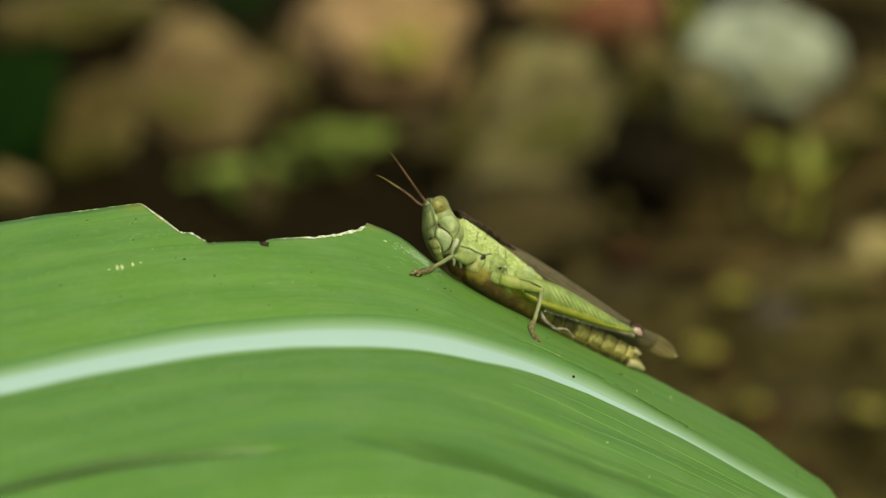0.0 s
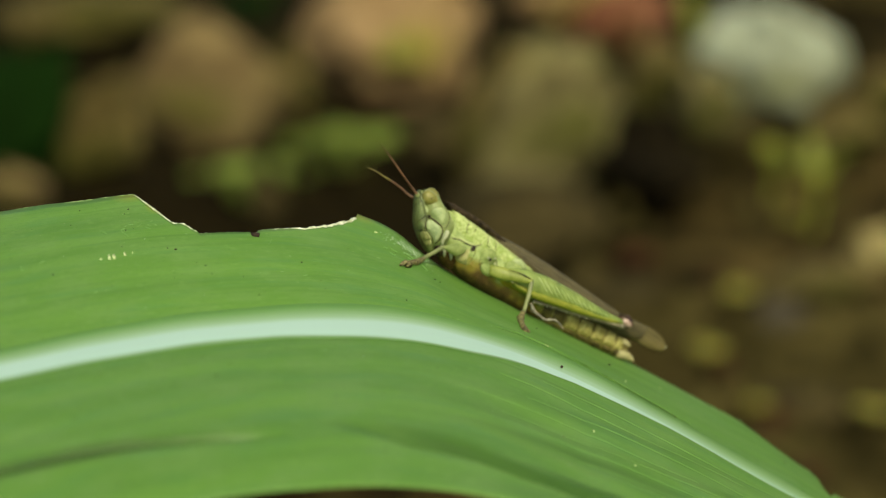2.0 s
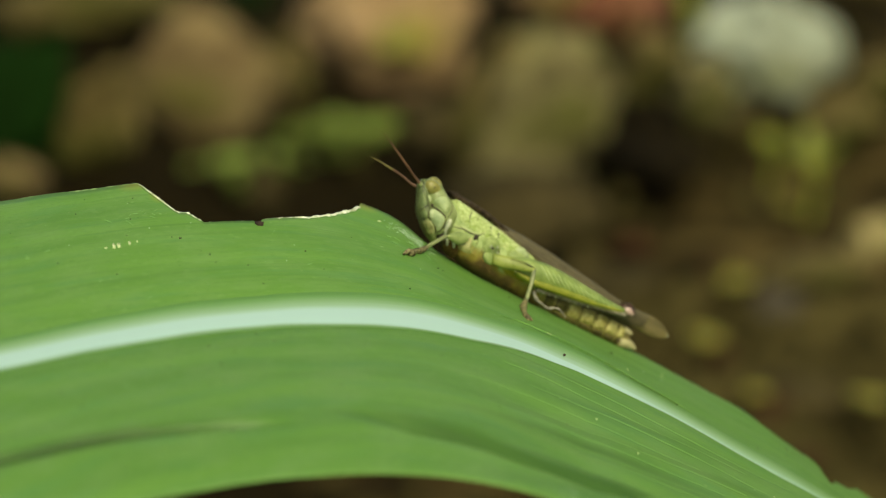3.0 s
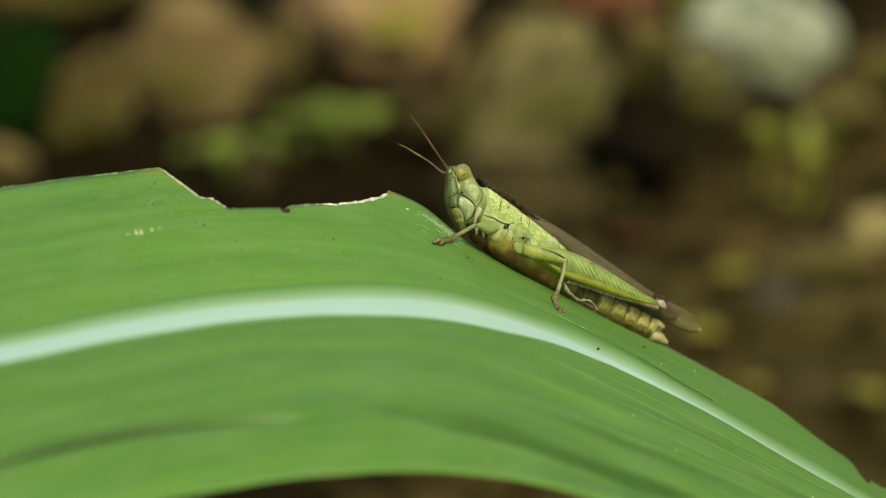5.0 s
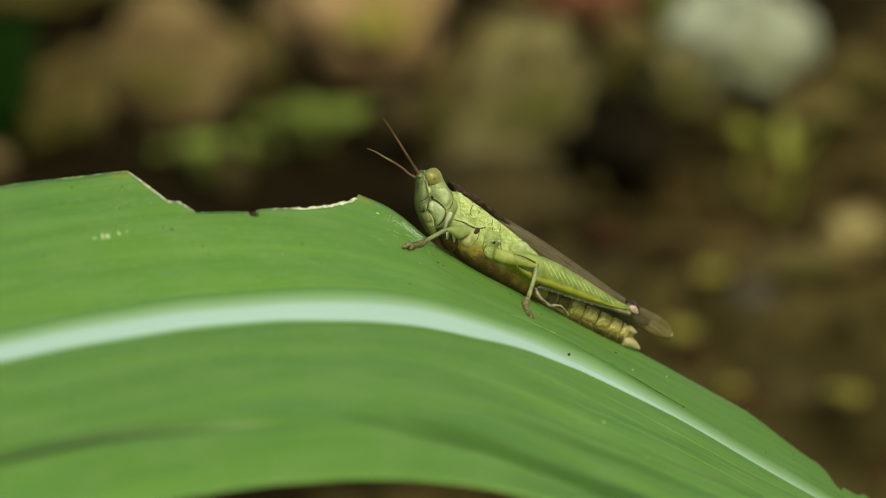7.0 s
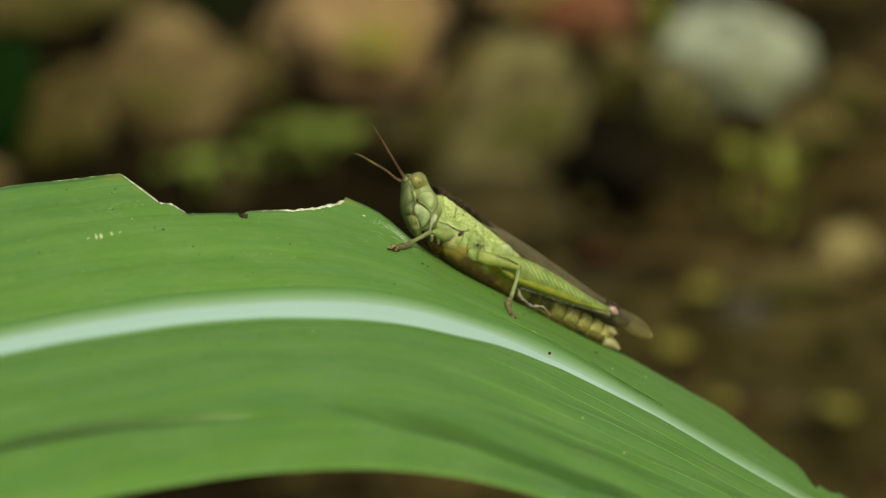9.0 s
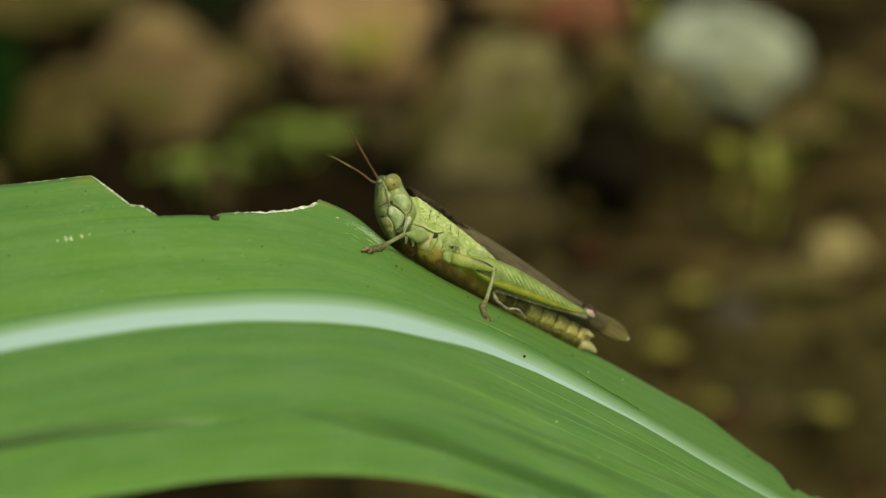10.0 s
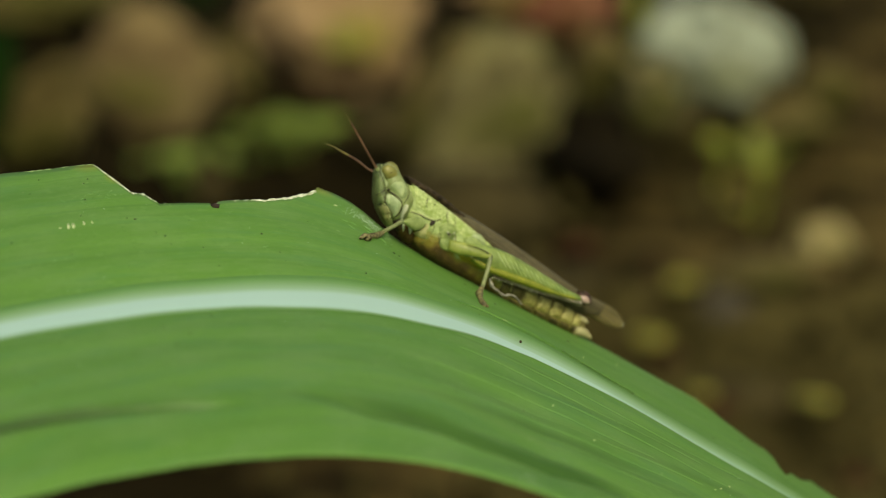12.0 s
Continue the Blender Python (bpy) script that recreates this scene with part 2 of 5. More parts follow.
def trunk_material():
    """Green flanks that run into a mottled yellow-brown underside."""
    m = material("hopper_trunk", rgb(130, 152, 78), rgb(174, 190, 116), 1300, 5200, 0.5, 0.7, 0.0003, 0.9)
    t, n = m.node_tree, m.node_tree.nodes
    b = n["Principled BSDF"]
    green = b.inputs["Base Color"].links[0].from_socket
    co, sep, x = n.new("ShaderNodeTexCoord"), n.new("ShaderNodeSeparateXYZ"), n.new("ShaderNodeTexNoise")
    x.inputs["Scale"].default_value, x.inputs["Detail"].default_value = 700, 4
    t.links.new(co.outputs["Object"], sep.inputs[0])
    t.links.new(co.outputs["Object"], x.inputs["Vector"])
    add, ramp, mix = n.new("ShaderNodeMath"), n.new("ShaderNodeValToRGB"), n.new("ShaderNodeMix")
    add.operation = "MULTIPLY_ADD"
    add.inputs[1].default_value = 0.0030
    t.links.new(x.outputs["Fac"], add.inputs[0])
    t.links.new(sep.outputs["Z"], add.inputs[2])
    rng = n.new("ShaderNodeMapRange")
    rng.inputs["From Min"].default_value, rng.inputs["From Max"].default_value = TRUNK_LOW, TRUNK_HIGH
    t.links.new(add.outputs[0], rng.inputs["Value"])
    e = ramp.color_ramp.elements
    e[0].position, e[0].color = 0.0, rgb(52, 38, 15)
    e[1].position, e[1].color = 1.0, rgb(136, 150, 70)
    for p, c in ((0.35, rgb(88, 70, 28)), (0.65, rgb(134, 122, 44))):
        k = e.new(p)
        k.color = c
    t.links.new(rng.outputs[0], ramp.inputs["Fac"])
    fac = n.new("ShaderNodeMapRange")
    fac.inputs["From Min"].default_value, fac.inputs["From Max"].default_value = 0.75, 1.0
    t.links.new(rng.outputs[0], fac.inputs["Value"])
    mix.data_type = "RGBA"
    t.links.new(fac.outputs[0], mix.inputs["Factor"])
    t.links.new(ramp.outputs["Color"], mix.inputs["A"])
    t.links.new(green, mix.inputs["B"])
    t.links.new(mix.outputs["Result"], b.inputs["Base Color"])
    return m


TRUNK_LOW, TRUNK_HIGH = 0.0010, 0.0036
M_TRUNK = trunk_material()


def abdomen_material():
    """Yellow-green ringed underside; the shade under thigh and wings is put into the colour as dark brown."""
    m = material("hopper_abdomen", rgb(88, 82, 34), rgb(140, 132, 64), 1200, 5000, 0.5, 0.8, 0.0004, 1.1)
    t, n = m.node_tree, m.node_tree.nodes
    b = n["Principled BSDF"]
    base = b.inputs["Base Color"].links[0].from_socket
    co, sep, x = n.new("ShaderNodeTexCoord"), n.new("ShaderNodeSeparateXYZ"), n.new("ShaderNodeTexNoise")
    x.inputs["Scale"].default_value, x.inputs["Detail"].default_value = 900, 4
    t.links.new(co.outputs["Object"], sep.inputs[0])
    t.links.new(co.outputs["Object"], x.inputs["Vector"])
    lean, add, rng, mix = n.new("ShaderNodeMath"), n.new("ShaderNodeMath"), n.new("ShaderNodeMapRange"), n.new("ShaderNodeMix")
    lean.operation = add.operation = "MULTIPLY_ADD"
    lean.inputs[1].default_value, add.inputs[1].default_value = -0.06, 0.002
    t.links.new(sep.outputs["X"], lean.inputs[0])
    t.links.new(sep.outputs["Z"], lean.inputs[2])
    t.links.new(x.outputs["Fac"], add.inputs[0])
    t.links.new(lean.outputs[0], add.inputs[2])
    rng.inputs["From Min"].default_value, rng.inputs["From Max"].default_value = 0.0026, 0.0042
    t.links.new(add.outputs[0], rng.inputs["Value"])
    mix.data_type = "RGBA"
    mix.inputs["B"].default_value = rgb(74, 62, 26)
    t.links.new(rng.outputs[0], mix.inputs["Factor"])
    t.links.new(base, mix.inputs["A"])
    t.links.new(mix.outputs["Result"], b.inputs["Base Color"])
    return m



def granular(m, dark, scale=3600, lo=0.3, hi=0.62):
    """Adds fine warts with darker pits between them."""
    t, n = m.node_tree, m.node_tree.nodes
    b = n["Principled BSDF"]
    base, relief = b.inputs["Base Color"].links[0].from_socket, b.inputs["Normal"].links[0].from_socket
    co, x, rng, mix, bp = n.new("ShaderNodeTexCoord"), n.new("ShaderNodeTexVoronoi"), n.new("ShaderNodeMapRange"), n.new("ShaderNodeMix"), n.new("ShaderNodeBump")
    x.inputs["Scale"].default_value = scale
    t.links.new(co.outputs["Object"], x.inputs["Vector"])
    rng.inputs["From Min"].default_value, rng.inputs["From Max"].default_value = lo, hi
    t.links.new(x.outputs["Distance"], rng.inputs["Value"])
    mix.data_type = "RGBA"
    mix.inputs["B"].default_value = dark
    t.links.new(rng.outputs[0], mix.inputs["Factor"])
    t.links.new(base, mix.inputs["A"])
    t.links.new(mix.outputs["Result"], b.inputs["Base Color"])
    bp.invert = True
    bp.inputs["Strength"].default_value, bp.inputs["Distance"].default_value = 0.4, 0.00008
    t.links.new(rng.outputs[0], bp.inputs["Height"])
    t.links.new(relief, bp.inputs["Normal"])
    t.links.new(bp.outputs["Normal"], b.inputs["Normal"])


granular(M_PRONOTUM, rgb(144, 166, 78), 5200, 0.35, 0.9)
granular(M_FRONTAL, rgb(84, 98, 52), 5200, 0.4, 1.0)
granular(M_SEGMENT, rgb(128, 118, 54), 4200, 0.4, 1.0)
M_STRIPE = material("hopper_stripe", rgb(34, 27, 17), rgb(76, 64, 44), 1500, 5000, 0.75, 0.8, 0.0003, 1.2, spec=0.15)
M_ABDOMEN = abdomen_material()
M_WING = material("hopper_wing", rgb(62, 56, 34), rgb(104, 96, 62), 400, 2500, 0.5, 0.5, stretch=(0.25, 1, 1), contrast=1.2, glow=0.15)
M_HINDWING = material("hopper_hindwing", rgb(106, 97, 52), rgb(146, 134, 82), 500, 2500, 0.35, 0.4, stretch=(0.25, 1, 1), glow=0.5)
M_MID_FEMUR = material("hopper_mid_femur", rgb(120, 136, 50), rgb(156, 166, 78), 500, 3000, 0.42, 0.25, glow=0.12)
M_YELLOW = material("hopper_yellow_base", rgb(128, 118, 26), rgb(164, 152, 46), 700, 3000, 0.45, 0.3, glow=0.12)
M_FEMUR = material("hopper_femur", rgb(106, 126, 56), rgb(142, 160, 82), 500, 3000, 0.42, 0.25)
M_KEEL = material("hopper_keel", rgb(112, 122, 34), rgb(142, 146, 46), 500, 3000, 0.45, 0.2)
M_CHEVRON = material("hopper_chevron", rgb(148, 170, 98), rgb(178, 194, 124), 900, 3500, 0.5, 0.2)
M_LEG = material("hopper_leg", rgb(92, 102, 58), rgb(138, 146, 92), 700, 3500, 0.45, 0.3)
M_TARSUS = material("hopper_tarsus", rgb(68, 62, 30), rgb(140, 132, 84), 2600, 8000, 0.6, 0.5, 0.0002, 1.4)
M_KNEE = material("hopper_knee", rgb(44, 26, 18), rgb(84, 54, 40), 900, 3500, 0.45, 0.3, contrast=1.5)
M_KNEE_PATCH = material("hopper_knee_patch", rgb(158, 128, 108), rgb(198, 176, 156), 900, 3500, 0.45, 0.3)
M_HIND_FOOT = material("hopper_hind_foot", rgb(92, 88, 68), rgb(148, 143, 120), 1800, 5000, 0.5, 0.4, contrast=1.4)
M_FURROW = material("hopper_furrow", rgb(52, 58, 20), rgb(84, 90, 38), 900, 3500, 0.6, 0.2)
M_SHIN = material("hopper_shin", rgb(92, 88, 62), rgb(140, 134, 106), 900, 3500, 0.45, 0.3)
M_SPINE = material("hopper_spine", rgb(190, 196, 150), rgb(222, 224, 190), 900, 3500, 0.5, 0.1)
M_ANTENNA = material("hopper_antenna", rgb(82, 56, 36), rgb(120, 88, 58), 600, 3500, 0.5, 0.3)
M_ANTENNA_TIP = material("hopper_antenna_tip", rgb(88, 78, 30), rgb(134, 122, 58), 600, 3500, 0.5, 0.3)
M_COXA = material("hopper_coxa", rgb(118, 136, 68), rgb(154, 168, 100), 600, 3500, 0.4, 0.2)
M_VEIN = material("hopper_vein", rgb(86, 78, 48), rgb(116, 106, 70), 900, 3500, 0.5, 0.2)
M_PALP = material("hopper_palp", rgb(150, 158, 116), rgb(188, 194, 152), 900, 3500, 0.45, 0.2)
M_SUTURE = material("hopper_suture", rgb(28, 22, 9), rgb(56, 46, 20), 900, 3500, 0.6, 0.2)
M_BEAD = material("hopper_bead", rgb(182, 200, 122), rgb(210, 222, 158), 900, 3500, 0.45, 0.2)
M_RIM_PALE = material("hopper_rim", rgb(172, 186, 112), rgb(204, 212, 148), 900, 3500, 0.5, 0.2)
M_SUTURE_PALE = material("hopper_suture_pale", rgb(96, 108, 44), rgb(130, 138, 66), 900, 3500, 0.6, 0.2)



def rock_material(name, dark, light, moss, amount=0.5, size=28):
    """Weathered stone with patches of moss or lichen."""
    m = material(name, dark, light, 70, 300, 0.9, 0.6, 0.002, 1.5, spec=0.12)
    t, n = m.node_tree, m.node_tree.nodes
    b = n["Principled BSDF"]
    base = b.inputs["Base Color"].links[0].from_socket
    co, x, rng, mix = n.new("ShaderNodeTexCoord"), n.new("ShaderNodeTexNoise"), n.new("ShaderNodeMapRange"), n.new("ShaderNodeMix")
    x.inputs["Scale"].default_value, x.inputs["Detail"].default_value = size, 4
    t.links.new(co.outputs["Object"], x.inputs["Vector"])
    rng.inputs["From Min"].default_value, rng.inputs["From Max"].default_value = 0.62 - 0.25 * amount, 0.74 - 0.25 * amount
    t.links.new(x.outputs["Fac"], rng.inputs["Value"])
    mix.data_type = "RGBA"
    mix.inputs["B"].default_value = moss
    t.links.new(rng.outputs[0], mix.inputs["Factor"])
    t.links.new(base, mix.inputs["A"])
    t.links.new(mix.outputs["Result"], b.inputs["Base Color"])
    return m


def soil_material():
    """Crumbly soil: brown on the open side; shade towards the plants and stones is put into the colour as near-black.
    """
    m = material("soil", rgb(36, 29, 14), rgb(90, 77, 41), 42, 260, 0.95, 0.8, 0.006, 1.3, spec=0.02)
    t, n = m.node_tree, m.node_tree.nodes
    b = n["Principled BSDF"]
    base = b.inputs["Base Color"].links[0].from_socket
    co, sep, x = n.new("ShaderNodeTexCoord"), n.new("ShaderNodeSeparateXYZ"), n.new("ShaderNodeTexNoise")
    x.inputs["Scale"].default_value, x.inputs["Detail"].default_value = 14, 4
    t.links.new(co.outputs["Object"], sep.inputs[0])
    t.links.new(co.outputs["Object"], x.inputs["Vector"])
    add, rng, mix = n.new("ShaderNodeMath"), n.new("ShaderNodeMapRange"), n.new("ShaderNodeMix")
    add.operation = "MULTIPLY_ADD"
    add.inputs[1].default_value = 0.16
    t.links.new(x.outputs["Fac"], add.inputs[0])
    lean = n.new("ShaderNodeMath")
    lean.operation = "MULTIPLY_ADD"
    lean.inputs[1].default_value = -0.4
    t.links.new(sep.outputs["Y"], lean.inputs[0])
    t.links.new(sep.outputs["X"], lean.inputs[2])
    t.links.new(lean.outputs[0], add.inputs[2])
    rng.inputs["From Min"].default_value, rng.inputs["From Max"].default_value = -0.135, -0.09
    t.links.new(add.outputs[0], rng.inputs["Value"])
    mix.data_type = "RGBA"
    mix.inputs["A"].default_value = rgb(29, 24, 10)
    # the near-black patch ends all round after a few hand's widths
    gap, wide, edge, out = n.new("ShaderNodeVectorMath"), n.new("ShaderNodeMath"), n.new("ShaderNodeMapRange"), n.new("ShaderNodeMath")
    gap.operation, gap.inputs[1].default_value = "DISTANCE", (-0.15, 0.7, 0.0)
    t.links.new(co.outputs["Object"], gap.inputs[0])
    wide.operation, wide.inputs[1].default_value = "MULTIPLY_ADD", 0.4
    t.links.new(x.outputs["Fac"], wide.inputs[0])
    t.links.new(gap.outputs["Value"], wide.inputs[2])
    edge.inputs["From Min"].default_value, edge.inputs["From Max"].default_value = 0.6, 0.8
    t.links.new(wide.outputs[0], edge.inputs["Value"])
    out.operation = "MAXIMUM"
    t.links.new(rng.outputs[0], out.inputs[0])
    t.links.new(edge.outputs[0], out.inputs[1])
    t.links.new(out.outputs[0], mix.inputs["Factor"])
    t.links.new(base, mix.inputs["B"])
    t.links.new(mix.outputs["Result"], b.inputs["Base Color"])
    return m


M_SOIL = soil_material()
M_CLOD = material("soil_clod", rgb(40, 35, 15), rgb(86, 78, 42), 30, 260, 0.95, 0.6, 0.002, spec=0.03)
M_TAN = rock_material("tan_stone", rgb(95, 80, 49), rgb(130, 113, 73), rgb(94, 92, 40), 0.35)
M_PINK = rock_material("pinkish_stone", rgb(122, 98, 62), rgb(160, 134, 92), rgb(134, 118, 58), 0.35)
M_RUST = rock_material("rusty_stone", rgb(88, 48, 28), rgb(136, 94, 66), rgb(70, 52, 26), 0.3)
M_MOSSY = rock_material("mossy_stone", rgb(78, 72, 41), rgb(136, 128, 82), rgb(84, 84, 38), 0.5, 40)
M_OLIVE = rock_material("olive_stone", rgb(72, 63, 31), rgb(112, 100, 56), rgb(70, 68, 26), 0.5)
M_GREY = material("grey_pebble", rgb(64, 58, 44), rgb(88, 82, 66), 34, 260, 0.9, 0.6, 0.002, 1.3, spec=0.1)
M_DARK_RUST = material("dark_rusty_stone", rgb(44, 25, 13), rgb(76, 48, 28), 34, 260, 0.9, 0.6, 0.002, 1.3, spec=0.1)
M_NEAR_BLACK = material("near_black_earth", rgb(13, 10, 4), rgb(30, 25, 11), 70, 260, 0.9, 0.6, 0.002, 1.3, spec=0.05)
M_DULL = material("dull_brown_stone", rgb(42, 37, 18), rgb(70, 62, 34), 34, 260, 0.9, 0.6, 0.002, 1.3, spec=0.1)
M_PALE = rock_material("pale_stone", rgb(138, 146, 118), rgb(182, 190, 162), rgb(114, 118, 82), 0.4, 34)
M_CREAM = rock_material("cream_stone", rgb(126, 114, 68), rgb(170, 158, 106), rgb(100, 96, 44), 0.35, 60)
M_WEED_DARK = material("dark_weed", rgb(10, 28, 3), rgb(20, 44, 7), 40, 300, 0.9, 0.3, 0.001, glow=0.15, spec=0.05)
M_WEED = material("green_weed", rgb(104, 126, 44), rgb(158, 174, 76), 50, 300, 0.5, 0.3, 0.001, glow=0.25)
M_SPRIG = material("yellow_green_sprig", rgb(122, 132, 32), rgb(166, 172, 60), 60, 300, 0.5, 0.3, 0.001, glow=0.3)
M_FALLEN = material("fallen_yellow_leaf", rgb(122, 116, 36), rgb(156, 150, 56), 80, 400, 0.6, 0.3, 0.001, glow=0.2)


# ---------------------------------------------------------------- builders
def part(name, bm, mat, parent=None, label="", smooth=True):
    me = bpy.data.meshes.new(name)
    bm.to_mesh(me)
    bm.free()
    if smooth:
        me.polygons.foreach_set("use_smooth", [True] * len(me.polygons))
    me.materials.append(mat)
    ob = new(name, me)
    if parent:
        ob.parent = parent
    return tagged(ob, label)


def thing(name, label, category, group="", at=Matrix()):
    ob = tagged(new(name), label, category, group)
    ob.matrix_world = at
    return ob


def spline(points, k):
    """A smooth curve through points, at the parameter k from 0 to len - 1."""
    k = min(max(k, 0), len(points) - 1.0001)
    i = int(k)
    f = k - i
    p = [Vector(points[min(max(j, 0), len(points) - 1)]) for j in (i - 1, i, i + 1, i + 2)]
    return 0.5 * (2 * p[1] + (p[2] - p[0]) * f + (2 * p[0] - 5 * p[1] + 4 * p[2] - p[3]) * f * f + (3 * p[1] - p[0] - 3 * p[2] + p[3]) * f ** 3)


def table(pairs, x):
    """Linear interpolation in a short table."""
    return float(np.interp(x, [p[0] for p in pairs], [p[1] for p in pairs]))


def skin(bm, rings, cap=True):
    """Quads between rings of vertices, with closed ends."""
    n = len(rings[0])
    for a, b in zip(rings, rings[1:]):
        for i in range(n):
            bm.faces.new((a[i], a[(i + 1) % n], b[(i + 1) % n], b[i]))
    if cap:
        bm.faces.new(rings[0][::-1])
        bm.faces.new(rings[-1])
    bmesh.ops.recalc_face_normals(bm, faces=bm.faces[:])
    return bm


MM = 0.001


def loft(sections, steps=6, n=28, square=2.0, rough=0.0, rings=0.0, ring_count=0):
    """A body through cross-sections (upper point, lower point, half width), in mm, each an ellipse that spans the two points.
    rings: depth in mm of ring_count grooves round it."""
    bm, out = bmesh.new(), []
    tops, bots = [s[0] for s in sections], [s[1] for s in sections]
    wide = [(s[2], 0, 0) for s in sections]
    total = (len(sections) - 1) * steps
    for j in range(total + 1):
        k = j / steps
        a, b, w = spline(tops, k), spline(bots, k), max(spline(wide, k).x, 0.02)
        mid, half = (a + b) / 2, (a - b) / 2
        g = 1.0
        if ring_count:
            ph = (j / total * ring_count) % 1
            g = 1 - rings * max(0.0, 1 - ph / 0.16) - rings * 0.5 * ph * 0.3
        ring = []
        for i in range(n):
            q = 2 * math.pi * i / n
            c, s = math.cos(q), math.sin(q)
            c, s = math.copysign(abs(c) ** (2 / square), c), math.copysign(abs(s) ** (2 / square), s)
            p = mid + half * c * g + Vector((0, w * s * g, 0))
            if rough:
                p += Vector((0, s, c)) * rough * (0.6 * noise.noise(p * 1.8) + 0.8 * noise.noise(p * 6.0))
            ring.append(bm.verts.new(p * MM))
        out.append(ring)
    return skin(bm, out)


def tube(points, radii, n=10, steps=5, knots=0.0, count=0):
    """A round limb through points (mm) with radii (mm); knots: relative swelling at count joints."""
    bm, out = bmesh.new(), []
    rr = [(r, 0, 0) for r in radii]
    total = (len(points) - 1) * steps
    up = Vector((0.13, 1, 0.21)).normalized()
    for j in range(total + 1):
        k = j / steps
        p, r = spline(points, k), max(spline(rr, k).x, 0.01)
        d = (spline(points, k + 0.05) - spline(points, k - 0.05)).normalized()
        if count:
            r *= 1 + knots * (math.cos(2 * math.pi * j / total * count) > 0.35)
        a = d.cross(up).normalized()
        b = d.cross(a)
        out.append([bm.verts.new((p + (a * math.cos(q) + b * math.sin(q)) * r) * MM) for q in (2 * math.pi * i / n for i in range(n))])
    return skin(bm, out)


def blob(centre, size, turn=0.0, rough=0.0, sub=3):
    """A rounded lump at centre (mm) of half sizes (mm), turned in its side plane by degrees."""
    bm = bmesh.new()
    bmesh.ops.create_icosphere(bm, subdivisions=sub, radius=1)
    rot = Matrix.Rotation(radians(turn), 3, "Y")
    for v in bm.verts:
        q = Vector((v.co.x * size[0], v.co.y * size[1], v.co.z * size[2]))
        if rough:
            q *= 1 + rough * noise.noise(v.co * 2.3)
        v.co = (rot @ q + Vector(centre)) * MM
    return bm


# ---------------------------------------------------------------- ground
def ground():
    bm = bmesh.new()
    nx, ny = 90, 90
    span = [math.copysign(abs(s) ** 4, s) for s in np.linspace(-1, 1, nx + 1)]
    grid = []
    for i in range(nx + 1):
        row = []
        for j in range(ny + 1):
            x, y = span[i] * 60 + (i / nx - 0.5) * 1.2, span[j] * 60 + (j / ny - 0.5) * 1.6 + 0.8
            near = max(0.0, 1 - math.hypot(x, y - 0.8) / 1.5)
            z = near * (0.008 * noise.noise(Vector((x * 9, y * 9, 0))) + 0.004 * noise.noise(Vector((x * 30, y * 30, 3)))) - 0.006
            row.append(bm.verts.new((x, y, z)))
        grid.append(row)
    for i in range(nx):
        for j in range(ny):
            bm.faces.new((grid[i][j], grid[i + 1][j], grid[i + 1][j + 1], grid[i][j + 1]))
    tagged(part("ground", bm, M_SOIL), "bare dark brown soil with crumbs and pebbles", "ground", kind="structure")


def clods():
    """Loose crumbs of earth all over the near ground."""
    rnd = random.Random(4)
    base = bmesh.new()
    bmesh.ops.create_icosphere(base, subdivisions=1, radius=1)
    base.verts.ensure_lookup_table()
    co = [v.co.copy() for v in base.verts]
    fa = [[v.index for v in f.verts] for f in base.faces]
    base.free()
    verts, faces = [], []
    for _ in range(2600):
        if rnd.random() < 0.72:
            x, y = rnd.uniform(0.03, 0.2), rnd.uniform(0.40, 0.61)
        else:
            x, y = rnd.uniform(-0.32, 0.32), rnd.uniform(0.35, 1.5)
        r = rnd.uniform(0.0015, 0.006) * (1.8 if rnd.random() < 0.08 else 1)
        m = Matrix.LocRotScale((x, y, r * 0.2 - 0.002), Euler((rnd.random() * 6, rnd.random() * 6, rnd.random() * 6)), (r, r * rnd.uniform(0.6, 1), r * rnd.uniform(0.5, 0.9)))
        k = len(verts)
        verts += [m @ (c * rnd.uniform(0.8, 1.2)) for c in co]
        faces += [[k + i for i in f] for f in fa]
    me = bpy.data.meshes.new("soil_crumbs")
    me.from_pydata(verts, [], faces)
    me.materials.append(M_CLOD)
    tagged(new("soil_crumbs", me), "loose crumbs of brown earth", "soil", kind="stuff")


